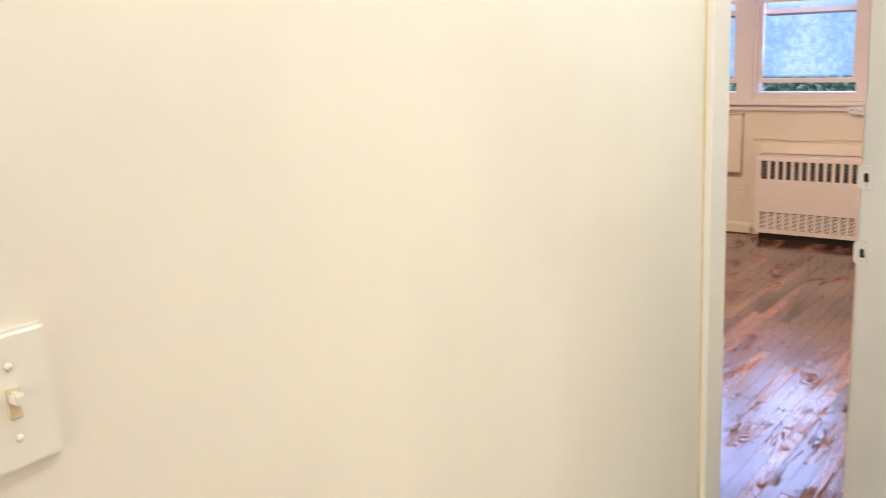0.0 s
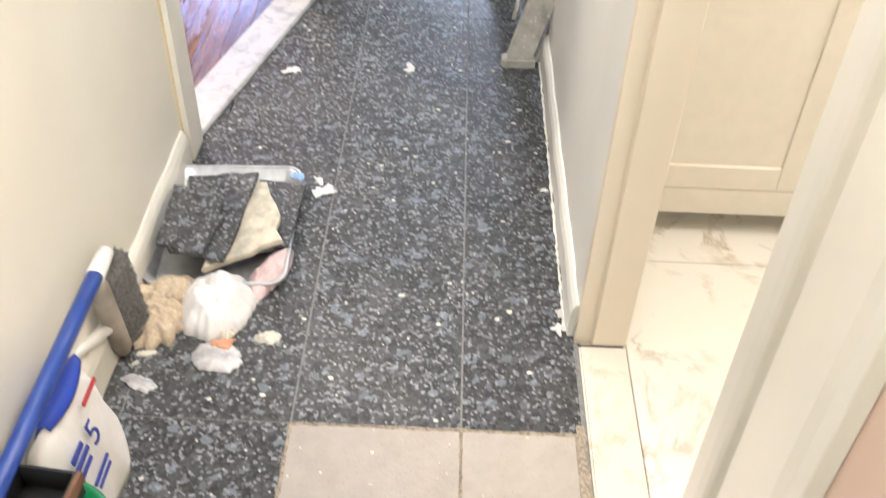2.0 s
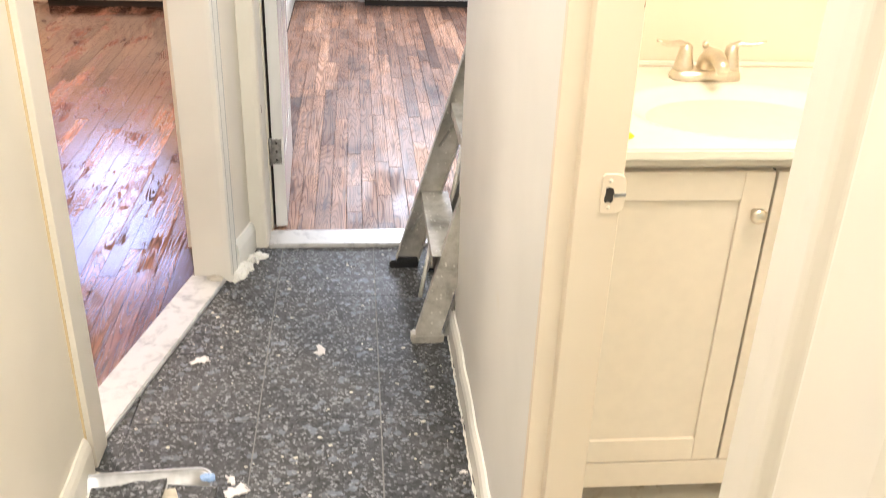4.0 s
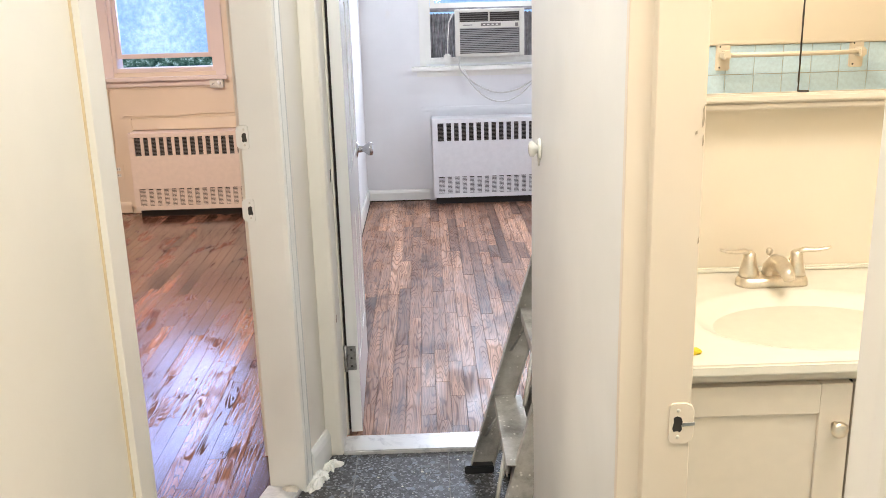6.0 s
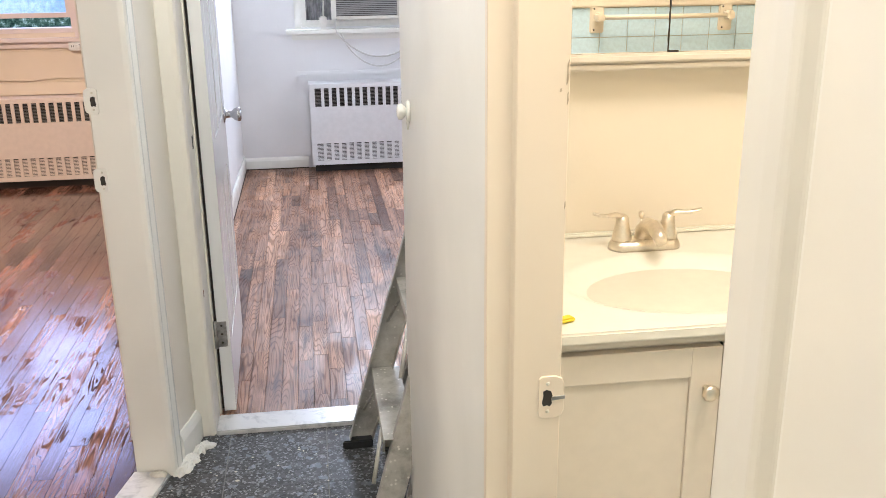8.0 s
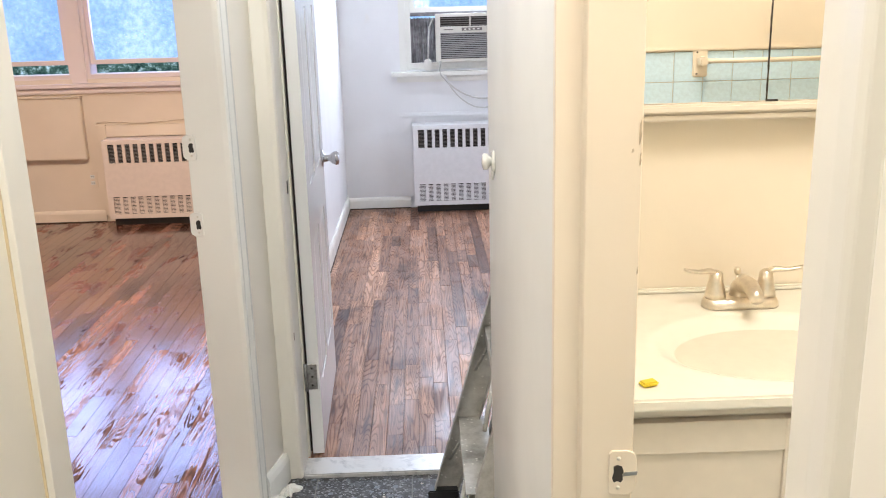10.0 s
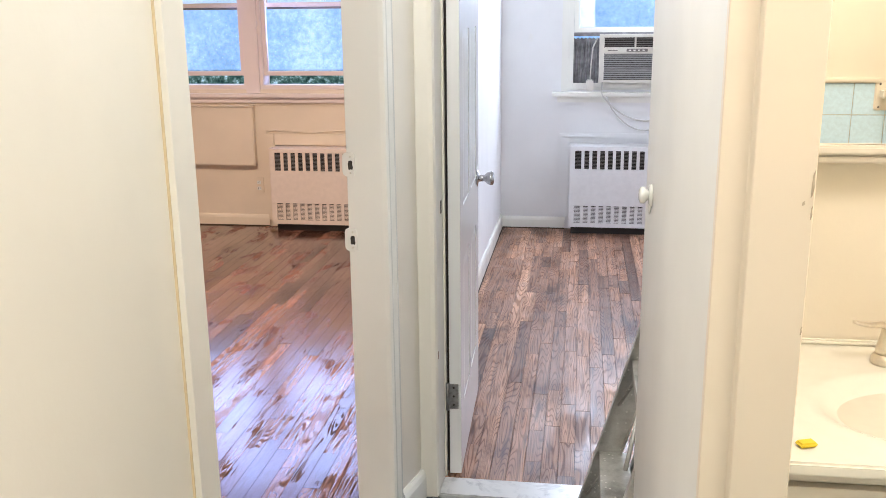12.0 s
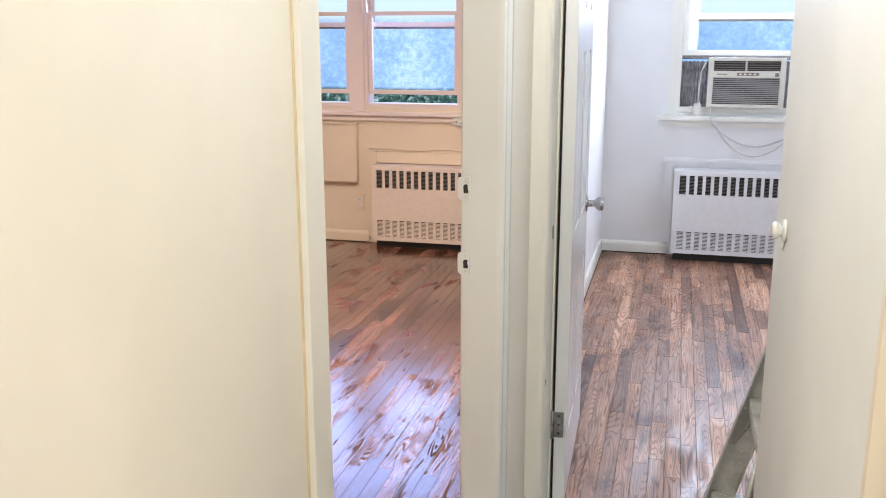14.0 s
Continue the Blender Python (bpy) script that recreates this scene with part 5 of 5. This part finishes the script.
def pail():
    p = thing("plastic_pail", "green plastic pail with a pale label", "pail", pose(-0.582, -0.362, 0.0))
    part("body", lathe([(0.080, 0), (0.084, 0.01), (0.096, 0.17), (0.097, 0.175)], 36), GREEN, p)
    part("label", lathe([(0.0865, 0.03), (0.0955, 0.145)], 36), LABEL, p, "pale paper label with print")
    part("lid", lathe([(0.102, 0.165), (0.106, 0.172), (0.106, 0.190), (0.098, 0.194), (0.092, 0.186), (0.02, 0.186)], 36), GREEN, p)
    for k, (z, a0, a1, m2) in enumerate(((0.115, -20, 25, RED), (0.085, -25, 35, INK), (0.060, -15, 20, INK))):
        pts = [((0.0845 + 0.075 * z) * math.cos(radians(a)), (0.0845 + 0.075 * z) * math.sin(radians(a)), z + 0.004 * math.sin(a * 0.5)) for a in range(a0, a1, 5)]
        part("print_bar", tube(pts, 0.0032, 6, 1.0), m2, p)
    part("bail", tube([(0.105 * math.cos(radians(a)), 0.105 * math.sin(radians(a)), 0.155 - 0.09 * math.cos(radians(a * 1.0))) for a in range(-80, 90, 10)], 0.004, 8), GREEN, p, "green wire bail")


pail()
o = tagged(part("paint_can_cap", lathe([(0.038, 0), (0.040, 0.004), (0.040, 0.016), (0.034, 0.020)], 24), BLUE), "round blue cap lying on the pail lid", "cap")
o.matrix_world = pose(-0.575, -0.424, 0.1945)
tb = thing("tool_box", "small black open box with a brown edge on the pail", "box", pose(-0.586, -0.328, 0.1945, 0, 0, -6))
part("box", boxes((-0.045, 0.045, -0.05, 0.05, 0, 0.004), (-0.045, -0.041, -0.05, 0.05, 0.004, 0.05), (0.041, 0.045, -0.05, 0.05, 0.004, 0.05), (-0.041, 0.041, -0.05, -0.046, 0.004, 0.05), (-0.041, 0.041, 0.046, 0.05, 0.004, 0.05)), BLACK, tb)
part("edge_strip", soft(boxes((0.0455, 0.052, -0.05, 0.05, 0.03, 0.054)), 0.001, 1), WOODB, tb, "brown wooden edge")


def carton():
    c = thing("cardboard_box", "open brown carton with a white flap", "box", pose(-0.392, -0.51, 0.0, 0, 0, 6))
    w, d, h, t = 0.085, 0.115, 0.15, 0.003
    part("box", boxes((-w, w, -d, d, 0, t), (-w, -w + t, -d, d, t, h), (w - t, w, -d, d, t, h), (-w + t, w - t, -d, -d + t, t, h), (-w + t, w - t, d - t, d, t, h)), CARD, c)
    f = part("flap", soft(prism([(0.083, d), (-0.02, d - 0.06), (-0.075, d - 0.10), (-0.075, -d), (0.083, -d)], 0, 0.003), 0.0008, 1), WHITEC, c, "white inner flap")
    f.matrix_local = pose(0, 0, h + 0.001, 0, 0, 0)
    part("print_bar", boxes((w, w + 0.0008, -0.02, 0.09, 0.10, 0.115)), INK, c)


carton()
for i, (x, y, w, h, a) in enumerate(((-0.420, 1.700, 0.125, 0.055, 72), (-0.388, 1.775, 0.085, 0.045, 48), (-0.440, 1.640, 0.05, 0.03, 10))):
    crumple("paint_flake", "curled sheet of peeled white paint by the baseboard", "debris", (w, h), pose(x, y, 0.001, 0, 0, a), TRIMWHITE, 11.0 + i, 0.022, n=18, rag=0.7, crease=0.7)
for i, (x, y, s, a) in enumerate(((-0.479, 1.187, 0.05, 15), (-0.16, 1.216, 0.045, 80), (-0.329, 0.662, 0.06, 30), (-0.345, 0.70, 0.03, 110), (0.19, 0.255, 0.035, 70), (0.195, 0.30, 0.025, 100), (0.185, 0.70, 0.02, 0))):
    crumple("paint_flake", "dried white paint splash on the granite", "debris", (s, s * 0.55), pose(x, y, 0.001, 0, 0, a), WHITEC, 21.0 + i, 0.0015, n=14, rag=0.75)
rnd = random.Random(11)
bm = bmesh.new()
for i in range(420):
    x, y = rnd.uniform(-0.62, 0.20), rnd.uniform(-1.0, 1.84)
    s = rnd.uniform(0.001, 0.0035) * (1.6 if rnd.random() < 0.1 else 1)
    a = rnd.uniform(0, 6.28)
    q = [bm.verts.new((x + s * rnd.uniform(0.6, 1.3) * math.cos(a + k * 1.57), y + s * rnd.uniform(0.6, 1.3) * math.sin(a + k * 1.57), 0.0006)) for k in range(4)]
    t = bm.verts.new((x, y, 0.0006 + s * 0.5))
    for k in range(4):
        bm.faces.new((q[k], q[(k + 1) % 4], t))
for i in range(95):
    x, y = rnd.uniform(-0.60, 0.19), rnd.uniform(-0.25, 1.80)
    s, a = rnd.uniform(0.0028, 0.0075), rnd.uniform(0, 6.28)
    if x < -0.66 + 0.26 * max(0.0, y - 0.8) or (x > -0.31 and y < 0.0):
        continue
    q = [(x + s * rnd.uniform(0.5, 1.3) * math.cos(a + k * 1.26), y + s * rnd.uniform(0.4, 0.9) * math.sin(a + k * 1.26)) for k in range(5)]
    lo = [bm.verts.new((px, py, 0.0004)) for px, py in q]
    hi = [bm.verts.new((px, py, 0.0018)) for px, py in q]
    bm.faces.new(hi)
    for k in range(5):
        bm.faces.new((lo[k], lo[(k + 1) % 5], hi[(k + 1) % 5], hi[k]))
tagged(part("grit", bm, CHIP), "pale grit and plaster crumbs on the tiles", "grit", kind="stuff")

# ---- floor pieces, last ----
T = 0.305
floor_hall = structure("hall_floor_bed", boxes((XL, XR + 0.006, -2.6, 0.84, -0.0295, -0.0011), (-0.44, XR + 0.006, 0.8401, YF, -0.0295, -0.0011), (XR + 0.0065, 1.5, YE, YF, -0.0295, -0.0011)), JOINT, "grey grout bed of the hall floor", "floor")
gm, sm = unit_piece(GRANITE, 0.004), unit_piece(SCREED, 0.006)
cols = [(XL, -2 * T), (-2 * T, -T), (-T, 0.0), (0.0, 0.208)]
for j in range(-8, 7):
    y0, y1 = j * T, min((j + 1) * T, YF - 0.014)
    for ci, (x0, x1) in enumerate(cols):
        if j < -7 or y1 - y0 < 0.01:
            continue
        if ci < 2 and y1 > 0.8:
            # cut along the angled wall
            cut = [(max(x0, min(x1, -0.690 + 0.244 * (y - 0.845))), y) for y in (y0 + 0.0012, y1 - 0.0012)]
            if x1 - cut[0][0] > 0.004:
                poly = [(cut[0][0], cut[0][1]), (x1 - 0.0012, y0 + 0.0012), (x1 - 0.0012, y1 - 0.0012)] + ([(cut[1][0], cut[1][1])] if x1 - cut[1][0] > 0.002 else [])
                part("tile", prism(poly, -0.012, 0.0), GRANITE, floor_hall)
            continue
        bare = j == -1 and ci >= 2
        xe = x1 if ci < 3 else (0.205 if bare else 0.2185)
        if j >= 1 and ci == 3:
            xe = 0.2205
        piece("bare_tile" if bare else "tile", sm if bare else gm, floor_hall, (x0 + 0.0012, y0 + 0.0012, -0.012), (xe - x0 - 0.0024, y1 - y0 - 0.0024, 0.0112 if bare else 0.012))
for j in range(2):
    for i in range(4):
        piece("tile", gm, floor_hall, (0.2230 + i * T, YE + 0.001 + j * 0.278, -0.012), (T - 0.002, 0.276, 0.012))
SANDY = plain("loose_sandy_mortar", (0.42, 0.35, 0.27), 0.95, vary=0.5, grain=160, relief=1.0)


def crumbly(x0, x1, y0, y1, seed):
    """A low ragged ridge of old mortar along a joint."""
    rnd = random.Random(seed)
    bm = bmesh.new()
    along_y = (y1 - y0) > (x1 - x0)
    n = 46
    rows = []
    for i in range(n + 1):
        u = i / n
        a, b2 = rnd.uniform(-0.0035, 0.001), rnd.uniform(-0.001, 0.0035)
        z = rnd.uniform(-0.0012, 0.0012)
        if along_y:
            y = y0 + (y1 - y0) * u
            pts = ((x0 + a, y, -0.0035), (0.5 * (x0 + x1), y, z), (x1 + b2, y, -0.0035))
        else:
            x = x0 + (x1 - x0) * u
            pts = ((x, y0 + a, -0.0035), (x, 0.5 * (y0 + y1), z), (x, y1 + b2, -0.0035))
        rows.append([bm.verts.new(p) for p in pts])
    for a, b2 in zip(rows, rows[1:]):
        for k in range(2):
            bm.faces.new((a[k], a[k + 1], b2[k + 1], b2[k]))
    bmesh.ops.recalc_face_normals(bm, faces=bm.faces[:])
    return bm


for seed, (x0, x1, y0, y1) in enumerate(((-0.309, -0.302, -0.306, 0.0), (-0.0015, 0.0015, -0.302, -0.002), (0.2045, 0.2215, -0.32, 0.02), (-0.304, 0.205, -0.306, -0.301), (-0.304, 0.205, -0.003, 0.002))):
    part("sandy_joint", crumbly(x0, x1, y0, y1, seed), SANDY, floor_hall).location.z = 0.0024

for k, (x0, x1, y0, y1) in enumerate(((0.2005, 0.2045, 0.25, 0.78), (0.2010, 0.2045, 0.78, 1.30))):
    ob = tagged(part("paint_ridge", crumbly(x0, x1, y0, y1, 40 + k), TRIMWHITE), "ragged white paint ridge along the baseboard", "paint residue")
    ob.location.z = 0.0036
ob = tagged(part("paint_ridge", crumbly(-0.6505, -0.642, 0.30, 0.74, 50), TRIM), "ragged cream paint ridge along the baseboard", "paint residue")
ob.location.z = 0.0036
# Thin dark strip along the foot of the jamb.
ob = tagged(part("dark_strip", soft(boxes((0.224, 0.312, 0.2065, 0.2088, 0.006, 0.0095)), 0.0008, 1), DARK), "dark strip at the foot of the jamb", "gap")
for z, x, h, w in ((1.343, 0.3140, 0.030, 0.0020), (1.312, 0.3145, 0.016, 0.0014), (1.322, 0.3060, 0.005, 0.0022), (1.18, 0.3148, 0.010, 0.0012)):
    ob = tagged(part("paint_scar", prism([(x - w, -h / 2), (x - w * 0.2, -h * 0.42), (x + w * 0.5, -h * 0.1), (x + w * 0.1, h * 0.2), (x + w * 0.4, h / 2), (x - w * 0.7, h * 0.3)], 0.0, 0.0012), CHIPDARK), "tan chip in the paint of the jamb edge", "chip")
    ob.matrix_world = pose(0, 0.2090, z, 90)
# Near-black strip puts the hinge gap's shade, with some grime, into colour.
structure("trim", boxes((-0.3450, -0.3392, 2.018, 2.040, 0.014, 2.04)), plain("hinge_gap_shade", (0.035, 0.026, 0.02), 0.9, vary=0.5), "near-black strip painting the shade and grime of the hinge gap", "trim")
# Thin dark brown strips along the feet of the baseboards.
DARKBROWN = plain("dark_brown", (0.07, 0.045, 0.03), 0.9, vary=0.5, grain=40)
for x0, x1, y0, y1 in ((-0.4768, -0.4715, 2.06, 5.716), (-0.476, -0.03, B_Y - 0.0215, B_Y - 0.0163), (-3.9, -2.19, A_Y - 0.0215, A_Y - 0.0163)):
    ob = tagged(part("dark_strip", soft(boxes((x0, x1, y0, y1, 0.0006, 0.007)), 0.001, 1), DARKBROWN), "dark strip along the foot of the baseboard", "gap")
crumple("plaster_lump", "crumbled plaster at the foot of the jamb", "debris", (0.05, 0.03), ANG @ pose(-0.03, 0.795, 0.012), CHIP, 8.6, 0.012, n=8)

bath_floor = structure("bath_floor_bed", boxes((0.319, 1.8, BY0, BY1, -0.0295, -0.012)), GROUT, "pale grout bed of the bathroom floor", "floor")
bmesh_tile = unit_piece(BATHFLOOR, 0.003)
for j in range(4):
    for i in range(4):
        y0 = BY0 - 0.25 + j * 0.61
        y0, y1 = max(y0, BY0), min(y0 + 0.61, BY1)
        x0 = 0.3195 + i * 0.61
        x1 = min(x0 + 0.61, 1.8)
        if y1 - y0 > 0.02 and x1 - x0 > 0.02:
            piece("floor_tile", bmesh_tile, bath_floor, (x0 + 0.0008, y0 + 0.0008, -0.011), (x1 - x0 - 0.0016, y1 - y0 - 0.0016, 0.011))


def tiled_wall():
    """Blue glazed wall tiles of 4.25 inches on the wall opposite the mirror."""
    me = unit_piece(TILEBLUE, 0.03)
    s = 0.108
    for j in range(11):
        for i in range(13):
            ob = piece("wall_tile", me, bath_back, (0.34 + i * s + 0.0012, BY0 + 0.0005, 1.274 - (j + 1) * s + 0.0012), (s - 0.0024, s - 0.0024, 0.006))
            ob.rotation_euler = (radians(90), 0, math.pi)
            ob.location.x += s - 0.0024
    part("grout", boxes((0.34, 1.75, BY0 + 0.0002, BY0 + 0.003, 0.09, 1.2745)), GROUT, bath_back)
    part("painted_cap", soft(boxes((0.34, 1.75, BY0 + 0.0004, BY0 + 0.014, 1.2755, 1.292)), 0.004), BATHP, bath_back)


tiled_wall()


def strip_floor(name, x0, x1, y0, y1, material, label, seed, near, start=lambda x: -9):
    """Strip oak along y. Strips whose start lies in the near stretch are pieces, the others one mesh."""
    bed = structure(name, boxes((x0, x1, y0, y1, -0.0296, -0.018)), SAND, label, "floor")
    me = unit_piece(material, 0.009)
    rnd = random.Random(seed)
    w = 0.0572
    rest = []
    count = 0
    for i in range(int((x1 - x0) / w) + 1):
        xa = x0 + i * w
        xb = min(xa + w, x1)
        if xb - xa < 0.01:
            continue
        ys = max(y0, start(xb))
        y = ys - rnd.uniform(0, 0.5)
        while y < y1:
            ln = rnd.choice((0.25, 0.34, 0.45, 0.6, 0.8, 1.05))
            a, b2 = max(y, ys), min(y + ln, y1)
            y += ln
            if b2 - a < 0.02:
                continue
            dz = rnd.uniform(-0.0006, 0.0)
            if near(0.5 * (xa + xb), 0.5 * (a + b2)) and count < 300:
                count += 1
                piece("floor_strip", me, bed, (xa + 0.0003, a + 0.0003, -0.017 + dz), (xb - xa - 0.0006, b2 - a - 0.0006, 0.017))
            else:
                rest.append((xa + 0.0008, xb - 0.0008, a + 0.0008, b2 - 0.0008, -0.017, dz))
    ob = part("floor_strips", boxes(*rest), material, bed)
    ob["kind"] = "stuff"


strip_floor("bedroom_floor_bed", -3.9, -0.53, 0.43, A_Y, OAKA, "red oak strip floor with patchy wet varnish", 5, lambda x, y: -0.62 - 0.50 * (y + 0.6) < x < -0.10 - 0.22 * (y + 0.6), lambda x: -9 if x < -0.775 else 0.62 + (x + 0.765) / 0.244)
strip_floor("far_room_floor_bed", -0.493, 2.3, 1.976, B_Y, OAKB, "worn oak strip floor with dark stains", 9, lambda x, y: x < 0.95)
